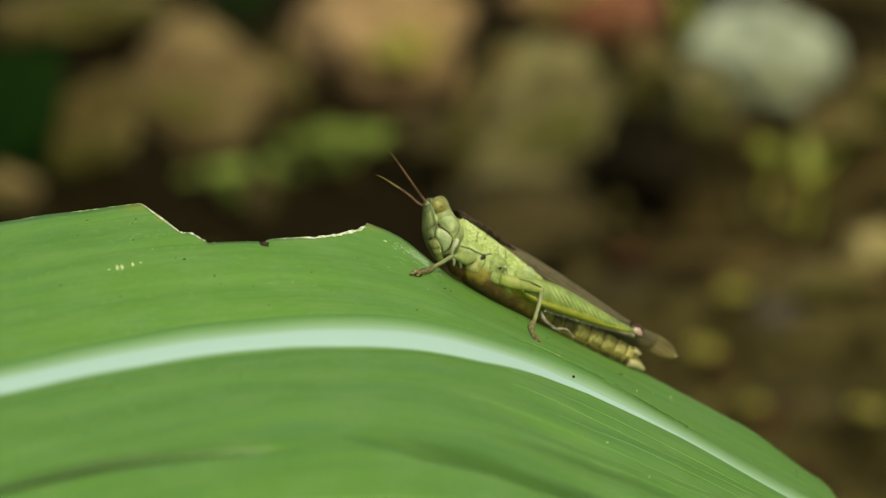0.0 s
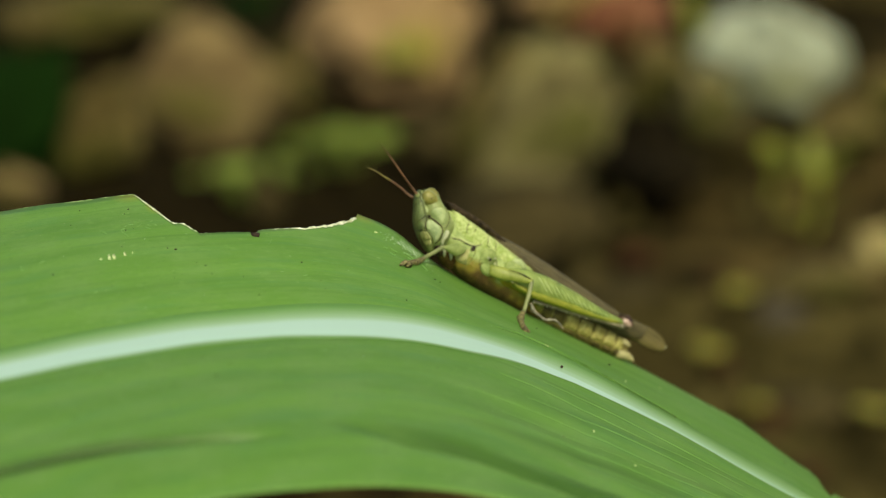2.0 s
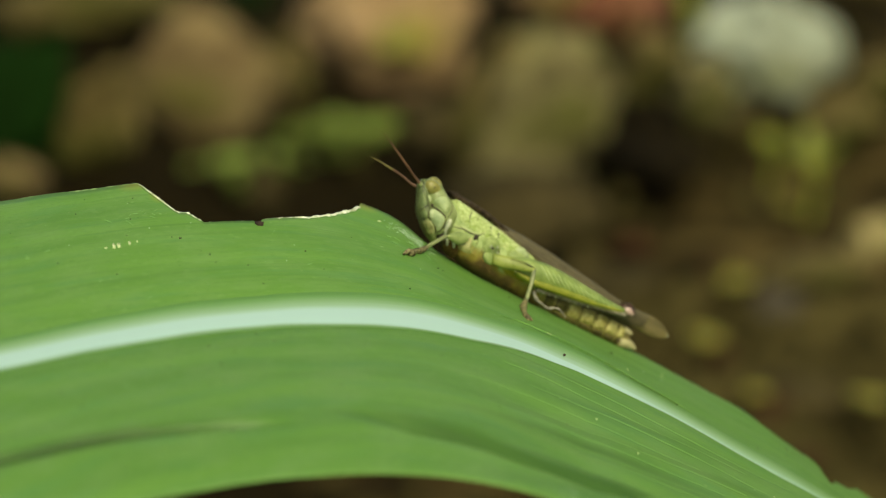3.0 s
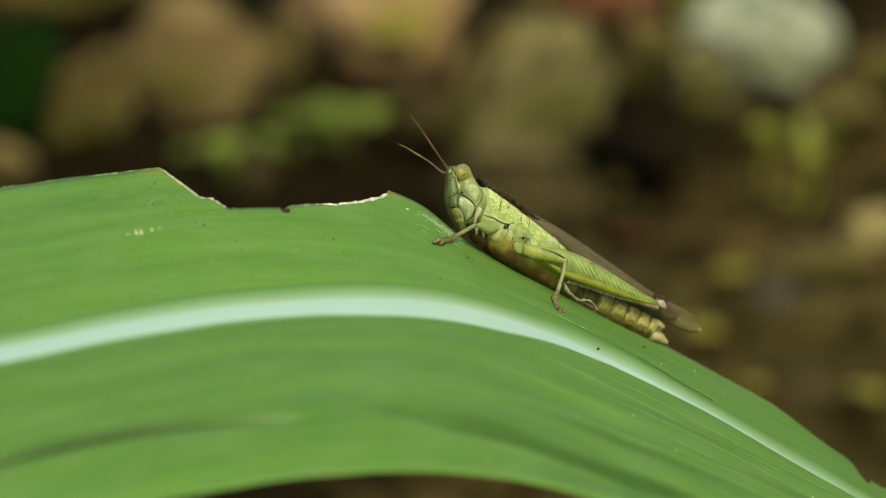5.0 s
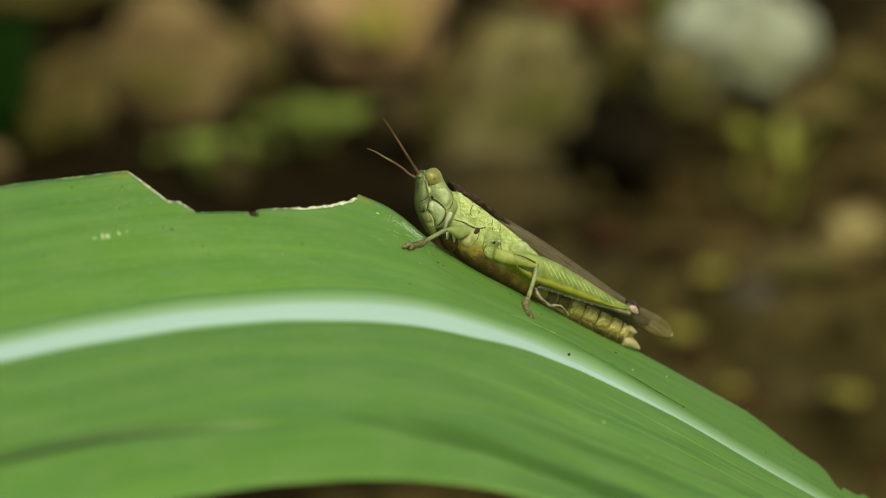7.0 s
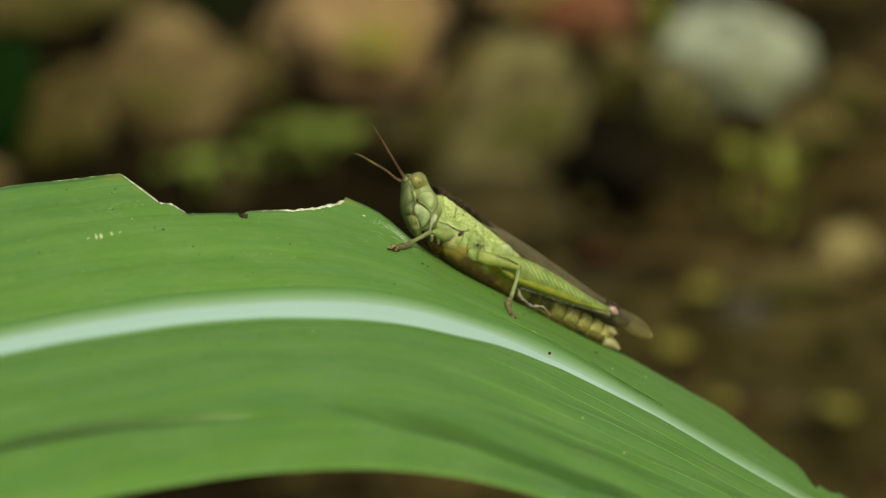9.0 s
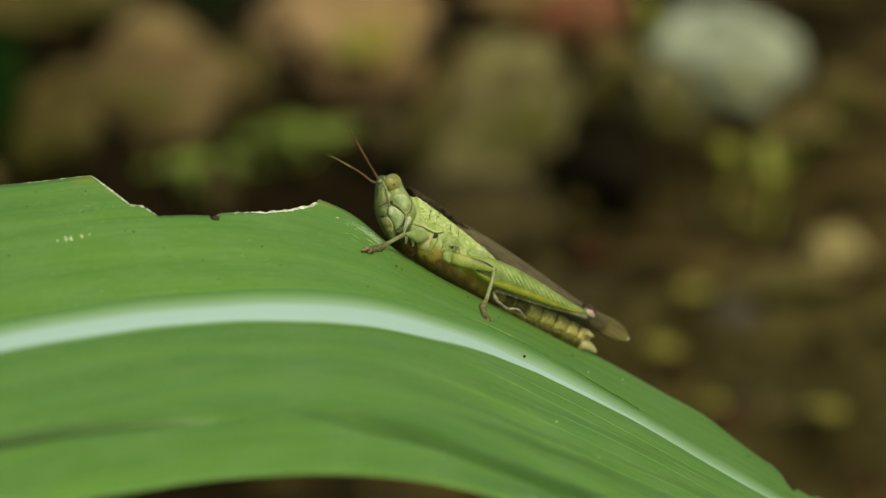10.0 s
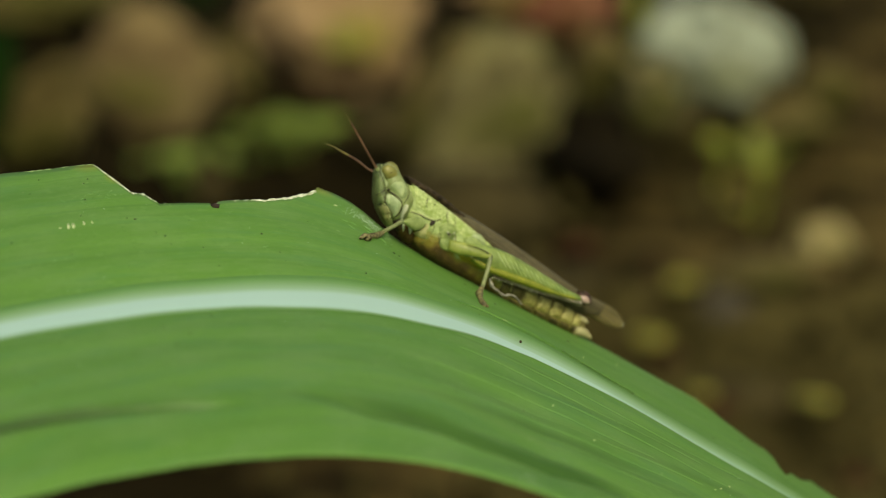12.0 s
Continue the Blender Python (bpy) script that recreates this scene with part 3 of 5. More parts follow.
def stone(spec, mat, label, seed, deep=0.8, turn=0, lean=0, sharp=0.5, lump=0.26, box=1.0):
    """A weathered stone on the ground: x, y, half width, half height; box below 1 makes it blocky."""
    x, y, hw, hh = spec
    rnd = random.Random(seed)
    bm = bmesh.new()
    bmesh.ops.create_icosphere(bm, subdivisions=5, radius=1)
    off = Vector((rnd.random(), rnd.random(), rnd.random())) * 50
    cuts = [(Vector((rnd.gauss(0, 1), rnd.gauss(0, 1), rnd.gauss(0, 0.8))).normalized(), rnd.uniform(0.5, 0.82)) for _ in range(10)]
    for v in bm.verts:
        p = Vector([math.copysign(abs(c) ** box, c) for c in v.co])
        for nrm, d in cuts:
            over = p.dot(nrm) - d
            if over > 0:
                p -= nrm * over * min(1.0, sharp * 1.25)
        p *= 1 + lump * noise.noise(v.co * 1.5 + off) + 0.10 * noise.noise(v.co * 4 + off) + 0.05 * noise.noise(v.co * 11 + off)
        v.co = (p.x * hw * 1.12, p.y * hw * deep, p.z * hh * 1.12)
    ob = part("stone", bm, mat)
    tagged(ob, label, "stone", "stones on the ground")
    ob.matrix_world = Matrix.Translation((x, y, hh * 0.62)) @ Euler((0, radians(lean), radians(turn))).to_matrix().to_4x4()
    return ob


def leaf_sheet(length, width, bend=0.3, fold=0.25, wave=0.0, thick=0.0003, n=16, seed=0, round_tip=False):
    """A leaf along +x from its base, with a folded midline, in metres."""
    bm = bmesh.new()
    rows, m = [], 8
    for side in (1, 0):
        for i in range(n + 1):
            s = i / n
            w = width / 2 * (math.sin(math.pi * min(max(s, 0.02), 0.985) ** (0.8 if round_tip else 0.62)) ** (0.6 if round_tip else 0.9))
            ang = bend * s
            row = []
            for j in range(m + 1):
                c = j / m * 2 - 1
                y = c * w
                z = abs(y) * fold + wave * width * math.sin(s * 9 + c * 2 + seed) * abs(c)
                x = length * s
                row.append(bm.verts.new((x * math.cos(ang * 0.5), y, z - length * s * math.sin(ang * 0.5) + thick * side)))
            rows.append(row)
    k = n + 1
    for i in range(n):
        for j in range(m):
            a, b = rows[i], rows[i + 1]
            bm.faces.new((a[j], b[j], b[j + 1], a[j + 1]))
            a, b = rows[k + i], rows[k + i + 1]
            bm.faces.new((a[j + 1], b[j + 1], b[j], a[j]))
        for j in (0, m):
            f = (rows[i][j], rows[k + i][j], rows[k + i + 1][j], rows[i + 1][j])
            bm.faces.new(f if j == 0 else f[::-1])
    return bm


def weed(at, leaves, mat, label, name="weed", category="plant", bend=0.5):
    """A small plant: stem and leaves (base height, yaw, pitch, length, width)."""
    t = thing(name, label, category, at=pose(at[0], at[1], 0))
    top = max(l[0] for l in leaves)
    bm = tube([(0, 0, -4), (2, 1, top * 500), (0, 0, top * 1000 + 1)], [1.3, 1.1, 0.7], 8, 4)
    part("stem", bm, mat, t)
    for h, yaw, pitch, length, width in leaves:
        ob = part("leaf", leaf_sheet(length, width, bend, 0.2, 0.03, seed=yaw), mat, t)
        ob.matrix_local = pose(0, 0, h, 0, -pitch, yaw)
    return t


def clump(at, count, spread, lift, label, seed):
    """A creeping weed: short stems with many small leaves, the heap higher towards its middle."""
    t = thing("weed", label, "plant", at=pose(at[0], at[1], 0))
    rnd = random.Random(seed)
    sheets = [leaf_sheet(0.011, 0.0075, 0.5, 0.2, 0.03, seed=k, round_tip=True, n=8) for k in range(3)]
    meshes = []
    for bm in sheets:
        me = bpy.data.meshes.new("leaf")
        bm.to_mesh(me)
        bm.free()
        me.materials.append(M_WEED)
        meshes.append(me)
    for i in range(5):
        x = spread * (i / 2 - 1) * 0.8
        part("stem", tube([(x * 400, 0, -3), (x * 800, 1, 4), (x * 1000, 0, 10)], [1.0, 0.8, 0.5], 6, 3), M_WEED, t)
    for i in range(count):
        x, y = rnd.gauss(0, 0.55) * spread, rnd.gauss(0, 0.12) * spread
        z = 0.004 + max(0.0, 1 - (x / spread / 1.4) ** 2) * 0.03 * lift * rnd.uniform(0.3, 1) + 0.12 * max(0.0, x)
        ob = new("leaf", meshes[i % 3])
        ob.parent = t
        ob.matrix_local = pose(x, y, z, rnd.uniform(-25, 25), -rnd.uniform(0, 30), rnd.uniform(0, 360)) @ Matrix.Scale(rnd.uniform(0.6, 1.0), 4)
    return t


def fallen(at, length, width, yaw, mat=None, tilt=8, label="small fallen yellow-green leaf lying on the soil"):
    ob = part("fallen_leaf", leaf_sheet(length, width, 0.25, 0.12, 0.04, seed=yaw, round_tip=True), mat or M_FALLEN)
    tagged(ob, label, "leaf", "fallen leaves")
    ob.matrix_world = pose(at[0], at[1], 0.009, tilt * 0.6, -tilt, yaw) @ pose(-length / 2, 0, 0)
    return ob


def background():
    tan, pink, rust, mossy, olive, pale = ("tan weathered stone lying slanted on soil", "rounded pinkish brown stone on soil", "rust-coloured rounded stone on dark soil",
                                           "grey-green mossy upright stone on soil", "dull olive brown stone on dark soil", "pale whitish stone on dark soil")
    stone((-0.091, 0.782, 0.029, 0.022), M_TAN, tan, 3, lean=43, deep=0.32, sharp=0.35, lump=0.08, box=0.4)
    pinkish = stone((-0.016, 0.842, 0.035, 0.026), M_PINK, pink, 5, sharp=0.5, lump=0.16)
    stone((0.051, 0.939, 0.026, 0.014), M_PINK, pink, 8, sharp=0.35)
    stone((0.070, 0.905, 0.020, 0.013), M_RUST, rust, 28, sharp=0.35)
    stone((0.036, 0.737, 0.0268, 0.027), M_MOSSY, mossy, 63, lean=9, sharp=0.5, deep=0.6, lump=0.10, box=0.38)
    # separate olive stone added to stand in for the mossy stone's darker left face
    stone((0.012, 0.742, 0.013, 0.026), M_OLIVE, olive, 29, lean=16, sharp=0.9, lump=0.14, box=0.7)
    stone((0.120, 0.812, 0.024, 0.023), M_PALE, pale, 12, sharp=0.45, lean=35, lump=0.34)
    stone((0.096, 0.790, 0.014, 0.013), M_MOSSY, mossy, 31, sharp=0.7)
    stone((0.143, 0.635, 0.0105, 0.008), M_CREAM, "small cream-coloured pebble on soil", 14, sharp=0.5)
    stone((-0.124, 0.727, 0.0125, 0.021), M_OLIVE, olive, 15, lean=18, sharp=0.8, box=0.7)
    stone((-0.153, 0.700, 0.010, 0.009), M_TAN, tan, 16)
    stone((0.026, 0.668, 0.028, 0.010), M_DULL, "flat dull brown stone half sunk in soil", 17, sharp=0.8)
    stone((-0.007, 0.745, 0.012, 0.012), M_DULL, "dull brown stone in the shade", 18)
    stone((0.163, 0.806, 0.014, 0.011), M_OLIVE, olive, 19, sharp=0.8)
    stone((-0.157, 0.924, 0.044, 0.008), M_OLIVE, olive, 20)
    stone((-0.063, 0.812, 0.011, 0.016), M_OLIVE, olive, 21, lean=-10, sharp=0.8)
    stone((-0.064, 0.690, 0.006, 0.010), M_DULL, olive, 22)
    stone((0.104, 0.580, 0.008, 0.006), M_GREY, "small greyish pebble half sunk in soil", 23)
    stone((0.121, 0.613, 0.020, 0.005), M_OLIVE, "flat olive brown stone half sunk in soil", 25)
    stone((0.055, 0.598, 0.013, 0.005), M_DULL, olive, 26)
    stone((0.104, 0.510, 0.013, 0.005), M_DULL, "flat olive brown stone half sunk in soil", 27)
    stone((0.077, 0.815, 0.017, 0.014), M_OLIVE, olive, 34, sharp=0.8, box=0.8)
    stone((0.146, 0.757, 0.017, 0.010), M_OLIVE, olive, 35, sharp=0.8, box=0.8)
    # two near-black lumps added to stand in for the shaded hollow between stones
    stone((0.072, 0.716, 0.020, 0.011), M_NEAR_BLACK, "near-black lump standing in for shade between stones", 33, sharp=0.6)
    stone((0.069, 0.742, 0.016, 0.014), M_NEAR_BLACK, "near-black lump standing in for shade beside a mossy stone", 36, sharp=0.6)
    # small pebbles strewn over the open soil
    rnd = random.Random(71)
    for i in range(34):
        x, y, r = rnd.uniform(0.035, 0.19), rnd.uniform(0.40, 0.645), rnd.uniform(0.003, 0.0075)
        mat, label = rnd.choice(((M_DULL, "dull brown pebble on the open soil"), (M_OLIVE, "small olive brown pebble on the open soil"), (M_DARK_RUST, "dark rusty pebble on the open soil"), (M_NEAR_BLACK, "near-black pebble on the open soil")))
        stone((x, y, r, r * 0.6), mat, label, 100 + i, sharp=0.7, turn=rnd.uniform(0, 180))
    broad = "dark green broad-leaved weed growing from the soil"
    weed((-0.153, 0.700), [(0.014, 95, 46, 0.056, 0.040), (0.010, 130, 40, 0.055, 0.032), (0.016, 66, 52, 0.052, 0.034), (0.008, 80, 25, 0.04, 0.03)], M_WEED_DARK, broad)
    weed((-0.074, 0.812), [(0.034, 168, 4, 0.034, 0.017), (0.038, 140, 20, 0.026, 0.014), (0.036, 60, 40, 0.022, 0.012)], M_WEED_DARK, broad)
    clump((-0.070, 0.707), 30, 0.0135, 0.16, "low weed with small bright green leaves", 51)
    clump((-0.040, 0.745), 34, 0.0155, 0.2, "low weed with crowded bright green leaves", 52)
    sprig = "tiny yellow-green seedling growing from soil"
    weed((0.114, 0.715), [(0.010, 100, 50, 0.010, 0.008), (0.012, 200, 30, 0.007, 0.006), (0.011, -40, 30, 0.008, 0.006), (0.008, 30, 20, 0.007, 0.006)], M_SPRIG, sprig, "seedling")
    weed((0.124, 0.677), [(0.016, 100, 70, 0.018, 0.006), (0.012, 20, 60, 0.020, 0.005), (0.010, 190, 70, 0.018, 0.005), (0.006, -30, 45, 0.014, 0.005)], M_SPRIG, sprig, "seedling")
    weed((0.095, 0.869), [(0.018, 100, 70, 0.014, 0.005), (0.012, 40, 70, 0.014, 0.005)], M_SPRIG, sprig, "seedling")
    for p, l, y in (((0.092, 0.589), 0.0115, 20), ((0.078, 0.541), 0.012, 80), ((0.121, 0.493), 0.0115, 140), ((0.090, 0.497), 0.008, 60), ((0.116, 0.660), 0.008, 40)):
        fallen(p, l, l * 0.9, y)
    # two fallen leaves caught on the pinkish stone
    lying = BVHTree.FromPolygons([pinkish.matrix_world @ v.co for v in pinkish.data.vertices], [tuple(q.vertices) for q in pinkish.data.polygons])
    for i, spot in enumerate(((-0.0216, 0.800, 0.0299), (-0.0080, 0.800, 0.0250))):
        place, nrm = lying.find_nearest(Vector(spot))[:2]
        ob = fallen(place, 0.015, 0.013, 0, label="small fallen yellow-green leaf stuck on a stone")
        ob.matrix_world = Matrix.Translation(place + nrm * 0.0012) @ nrm.to_track_quat("Z", "Y").to_matrix().to_4x4() @ pose(0, 0, 0, 0, 0, 40 + 70 * i) @ pose(-0.0075, 0, 0)


ground()
clods()
background()


# ---------------------------------------------------------------- the maize leaf
RIB = [(-0.1027, -0.0901, 0.2379), (-0.0766, -0.0749, 0.2418), (-0.0538, -0.0569, 0.2414), (-0.0440, -0.0487, 0.2407), (-0.0336, -0.0405, 0.2398), (-0.0226, -0.0334, 0.2387), (-0.0110, -0.0276, 0.2371),
       (-0.0021, -0.0208, 0.2340), (0.0072, -0.0173, 0.2304), (0.0167, -0.0148, 0.2255), (0.0265, -0.0119, 0.2190), (0.0400, -0.0078, 0.2097), (0.0538, -0.0048, 0.2005), (0.0824, -0.0007, 0.1825)]
FAR_EDGE = [(-0.1065, -0.0802, 0.2358), (-0.0865, -0.0361, 0.2403), (-0.0602, -0.0178, 0.2437), (-0.0485, -0.0131, 0.2448), (-0.0395, -0.0103, 0.2454), (-0.0284, -0.0080, 0.2458), (-0.0167, -0.0044, 0.2440),
            (-0.0060, -0.0007, 0.2394), (0.0010, 0.0022, 0.2329), (0.0096, 0.0030, 0.2276), (0.0226, 0.0093, 0.2188), (0.0387, 0.0140, 0.2083), (0.0550, 0.0147, 0.1955), (0.0822, 0.0013, 0.1822)]
NEAR_EDGE = [(-0.1009, -0.0956, 0.2375), (-0.0697, -0.1036, 0.2389), (-0.0483, -0.0920, 0.2358), (-0.0392, -0.0859, 0.2377), (-0.0298, -0.0794, 0.2382), (-0.0200, -0.0741, 0.2382), (-0.0097, -0.0700, 0.2377),
             (-0.0007, -0.0659, 0.2357), (0.0079, -0.0641, 0.2334), (0.0166, -0.0631, 0.2302), (0.0255, -0.0624, 0.2264), (0.0371, -0.0585, 0.2196), (0.0505, -0.0471, 0.2100), (0.0826, -0.0026, 0.1829)]
KNOTS = [-1.3, -0.7, -0.2, 0, 0.2, 0.4, 0.6, 0.75, 0.9, 1.05, 1.2, 1.4, 1.6, 2.0]
BITE = [(0.314, 0), (0.37, 0.255), (0.39, 0.265), (0.415, 0.345), (0.505, 0.34), (0.514, 0.36), (0.525, 0.32), (0.61, 0.285), (0.65, 0.22), (0.69, 0.11), (0.703, 0.05), (0.709, 0)]
WORN = [(1.12, 0), (1.22, 0.05), (1.30, 0.10), (1.34, 0.13), (1.375, 0.15), (1.41, 0.27), (1.44, 0.30), (1.46, 0.30), (1.49, 0.24), (1.505, 0.30), (1.512, 0.56), (1.522, 0.58), (1.53, 0.42), (1.55, 0.38), (1.562, 0.26), (1.57, 0.05), (1.59, 0.0), (1.61, 0.02), (1.64, 0.12), (1.70, 0.03)]


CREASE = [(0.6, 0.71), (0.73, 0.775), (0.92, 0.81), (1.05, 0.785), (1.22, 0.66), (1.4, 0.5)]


def leaf_section(u):
    """Far edge, rib and near edge of the blade at u."""
    k = float(np.interp(u, KNOTS, range(len(KNOTS))))
    return spline(FAR_EDGE, k), spline(RIB, k), spline(NEAR_EDGE, k)


def leaf_point(u, v, lift=0.0):
    """A place on the blade: v from -1 at the near edge over 0 at the rib to 1 at the far edge, bites left out."""
    far, rib, near = leaf_section(u)
    far2, rib2, near2 = leaf_section(u + 0.01)
    nrm = (rib2 - rib).cross(far - near).normalized()
    if v >= 0:
        p = rib.lerp(far, v) + nrm * 0.0004 * 4 * v * (1 - v)
        p += nrm * 0.00004 * math.sin(u * 40 + 3 * v) * v
    else:
        w = -v
        p = rib.lerp(near, w) + nrm * table([(0.65, 0.0014), (0.85, 0.0006), (1.05, -0.0012), (1.4, -0.0014), (1.8, 0)], u) * 4 * w * (1 - w)
        fade = min(1.0, 5 * w)
        p += nrm * fade * (0.00022 * math.sin(8.5 * w + 1.6 * math.sin(2.2 * u + 0.6)) + (0.00002 + 0.00016 * min(1.0, max(0.0, (u - 0.75) * 2.5))) * math.sin(40 * (w + 0.45 * (u - 0.9))))
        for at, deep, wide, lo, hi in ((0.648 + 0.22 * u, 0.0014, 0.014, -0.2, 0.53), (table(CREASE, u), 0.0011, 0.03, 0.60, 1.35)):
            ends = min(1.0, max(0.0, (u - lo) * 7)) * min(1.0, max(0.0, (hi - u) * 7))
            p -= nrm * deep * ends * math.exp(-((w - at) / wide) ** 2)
    p += nrm * 0.0002 * noise.noise(Vector((u * 6, v * 2.5, 1)))
    return p + nrm * lift


def bite(u):
    if 0.314 < u < 0.709:
        return max(0.0, table(BITE, u) + 0.006 * noise.noise(Vector((u * 160, 0, 0))) + 0.004 * noise.noise(Vector((u * 420, 5, 0))))
    rag = 0.012 * max(0.0, noise.noise(Vector((u * 45, 7, 0)))) + 0.006 * max(0.0, noise.noise(Vector((u * 120, 9, 0))))
    return rag * (0.10 if u < 0.74 else 1 if u < 1.25 else 2.6) + (table(WORN, u) if u > 1.12 else 0)


def maize():
    t = thing("maize_plant", "broad green arching maize leaf with chewed notch and pale midrib", "plant")
    us = list(np.arange(-1.3, -0.3, 0.02)) + list(np.arange(-0.3, 0.25, 0.006)) + list(np.arange(0.25, 0.8, 0.0022)) + list(np.arange(0.8, 1.3, 0.01)) + list(np.arange(1.3, 1.72, 0.005)) + list(np.arange(1.72, 2.0001, 0.014))
    vs = [-w for w in list(np.linspace(1, 0.87, 8)) + list(np.linspace(0.865, 0.58, 58)) + list(np.linspace(0.565, 0.022, 32))] + [i / 26 for i in range(27)]
    bm = bmesh.new()
    uvl = bm.loops.layers.uv.new("UVMap")
    sheets, flat = [], {}
    for lift in (0.0, -0.00022):
        sheet = []
        for u in us:
            b = bite(u)
            row = []
            for v in vs:
                vv = v * (1 - b) if v > 0 else v
                vert = bm.verts.new(leaf_point(u, vv, lift))
                flat[vert] = (u, vv)
                row.append(vert)
            sheet.append(row)
        sheets.append(sheet)

    def face(*vv):
        f = bm.faces.new(vv)
        for lp in f.loops:
            lp[uvl].uv = flat[lp.vert]

    a, b = sheets
    for i in range(len(us) - 1):
        for j in range(len(vs) - 1):
            face(a[i][j], a[i + 1][j], a[i + 1][j + 1], a[i][j + 1])
            face(b[i][j + 1], b[i + 1][j + 1], b[i + 1][j], b[i][j])
        face(b[i][0], b[i + 1][0], a[i + 1][0], a[i][0])
        face(a[i][-1], a[i + 1][-1], b[i + 1][-1], b[i][-1])
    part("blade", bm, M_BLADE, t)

    # midrib: low rounded band along the middle, wider towards the stalk
    bm = bmesh.new()
    uvl = bm.loops.layers.uv.new("UVMap")
    rows = []
    for u in np.arange(-1.3, 1.95, 0.012):
        low = table([(-1.3, -0.19), (0, -0.145), (0.3, -0.14), (0.5, -0.125), (0.7, -0.135), (0.85, -0.115), (0.96, -0.06), (1.04, -0.03), (1.2, -0.015), (1.4, -0.035), (2.0, -0.05)], u)
        high = table([(-1.3, 0.14), (0, 0.095), (0.3, 0.125), (0.5, 0.14), (0.8, 0.18), (0.92, 0.21), (1.0, 0.27), (1.08, 0.29), (1.17, 0.24), (1.26, 0.17), (1.35, 0.13), (1.45, 0.11), (2.0, 0.11)], u)
        soft = table([(-1.3, 0.05), (0.7, 0.045), (0.92, 0.03), (1.0, 0.012), (2.0, 0.01)], u)
        core = table([(-1.3, 0.02), (0, -0.015), (0.3, 0.0), (0.5, 0.01), (0.7, 0.03), (0.8, 0.045), (0.97, 0.05), (1.06, 0.035), (1.16, 0.025), (1.26, 0.005), (1.35, -0.005), (2.0, -0.01)], u)
        start, end = leaf_point(u, low, 0.00004), leaf_point(u, high, 0.00004)
        tops = [leaf_point(u, low + (high - low) * k, 0.00006) - start.lerp(end, k) for k in (0.12, 0.3, 0.5, 0.7, 0.88)]
        up = (leaf_point(u, 0, 0.001) - leaf_point(u, 0)).normalized()
        rise = up * max(0.00012, *(q.dot(up) / (4 * k * (1 - k)) for q, k in zip(tops, (0.12, 0.3, 0.5, 0.7, 0.88))))
        row = []
        for j in range(19):
            c = j / 18
            v = table([(0, low), (0.16, low + soft), (0.55, core), (1, high)], c)
            k = (v - low) / (high - low)
            row.append((bm.verts.new(start.lerp(end, k) + rise * (4 * k * (1 - k))), (u, c)))
        rows.append(row)
    for r, s in zip(rows, rows[1:]):
        for j in range(18):
            quad = (r[j], s[j], s[j + 1], r[j + 1])
            f = bm.faces.new([q[0] for q in quad])
            for lp, q in zip(f.loops, quad):
                lp[uvl].uv = q[1]
    part("midrib", bm, M_RIB, t, "pale whitish green midrib")

    # chewed edge: dry pale crust along the notch
    bm, rings = bmesh.new(), []
    for u in np.arange(0.315, 0.704, 0.0022):
        p = leaf_point(u, 1 - bite(u), -0.0001)
        r = table([(0.31, 0.00016), (0.40, 0.00016), (0.43, 0.00009), (0.52, 0.00010), (0.58, 0.00015), (0.64, 0.00024), (0.70, 0.00026)], u) * (0.75 + 1.2 * abs(noise.noise(Vector((u * 170, 2, 2)))))
        d = (leaf_point(u + 0.002, 1 - bite(u + 0.002)) - p).normalized()
        n1 = d.cross(Vector((0, 0, 1))).normalized()
        n2 = d.cross(n1)
        rings.append([bm.verts.new(p + (n1 * math.cos(q) + n2 * math.sin(q)) * r) for q in (i * math.pi / 3 for i in range(6))])
    part("chewed_edge", skin(bm, rings), M_DRY_EDGE, t, "dry cream crust along the chewed notch")

    # thin pale rim of the whole margin before the notch
    bm, rings = bmesh.new(), []
    for u in np.arange(-0.3, 0.317, 0.006):
        p = leaf_point(u, 1 - bite(u), -0.0001)
        d = (leaf_point(u + 0.004, 1 - bite(u + 0.004)) - p).normalized()
        n1 = d.cross(Vector((0, 0, 1))).normalized()
        n2, r = d.cross(n1), 0.00016 * (0.6 + 0.9 * abs(noise.noise(Vector((u * 60, 4, 2)))))
        rings.append([bm.verts.new(p + (n1 * math.cos(q) + n2 * math.sin(q)) * r) for q in (i * math.pi / 3 for i in range(6))])
    part("leaf_rim", skin(bm, rings), M_RIM, t, "thin pale leaf margin")
    bm, rings = bmesh.new(), []
    for u in np.arange(-0.3, 1.4, 0.012):
        p = leaf_point(u, -1, -0.0001)
        d = (leaf_point(u + 0.008, -1, -0.0001) - p).normalized()
        n1 = d.cross(Vector((0, 0, 1))).normalized()
        n2, r = d.cross(n1), 0.00018 * (0.7 + 0.7 * abs(noise.noise(Vector((u * 40, 14, 2)))))
        rings.append([bm.verts.new(p + (n1 * math.cos(q) + n2 * math.sin(q)) * r) for q in (i * math.pi / 3 for i in range(6))])
    part("leaf_rim", skin(bm, rings), M_PALE_VEIN, t, "thin pale leaf margin")

    def patch(name, u, v, du, dv, mat, lift=0.00006, label="", seed=0, n=12):
        """A thin irregular fleck lying on the blade."""
        bm = bmesh.new()
        mid = bm.verts.new(leaf_point(u, v, lift * 1.6))
        ring, low = [], []
        for i in range(n):
            q = 2 * math.pi * i / n
            r = 0.75 + 0.5 * noise.noise(Vector((math.cos(q) * 1.7, math.sin(q) * 1.7, seed * 3.1)))
            uu, vv = u + du * r * math.cos(q), v + dv * r * math.sin(q)
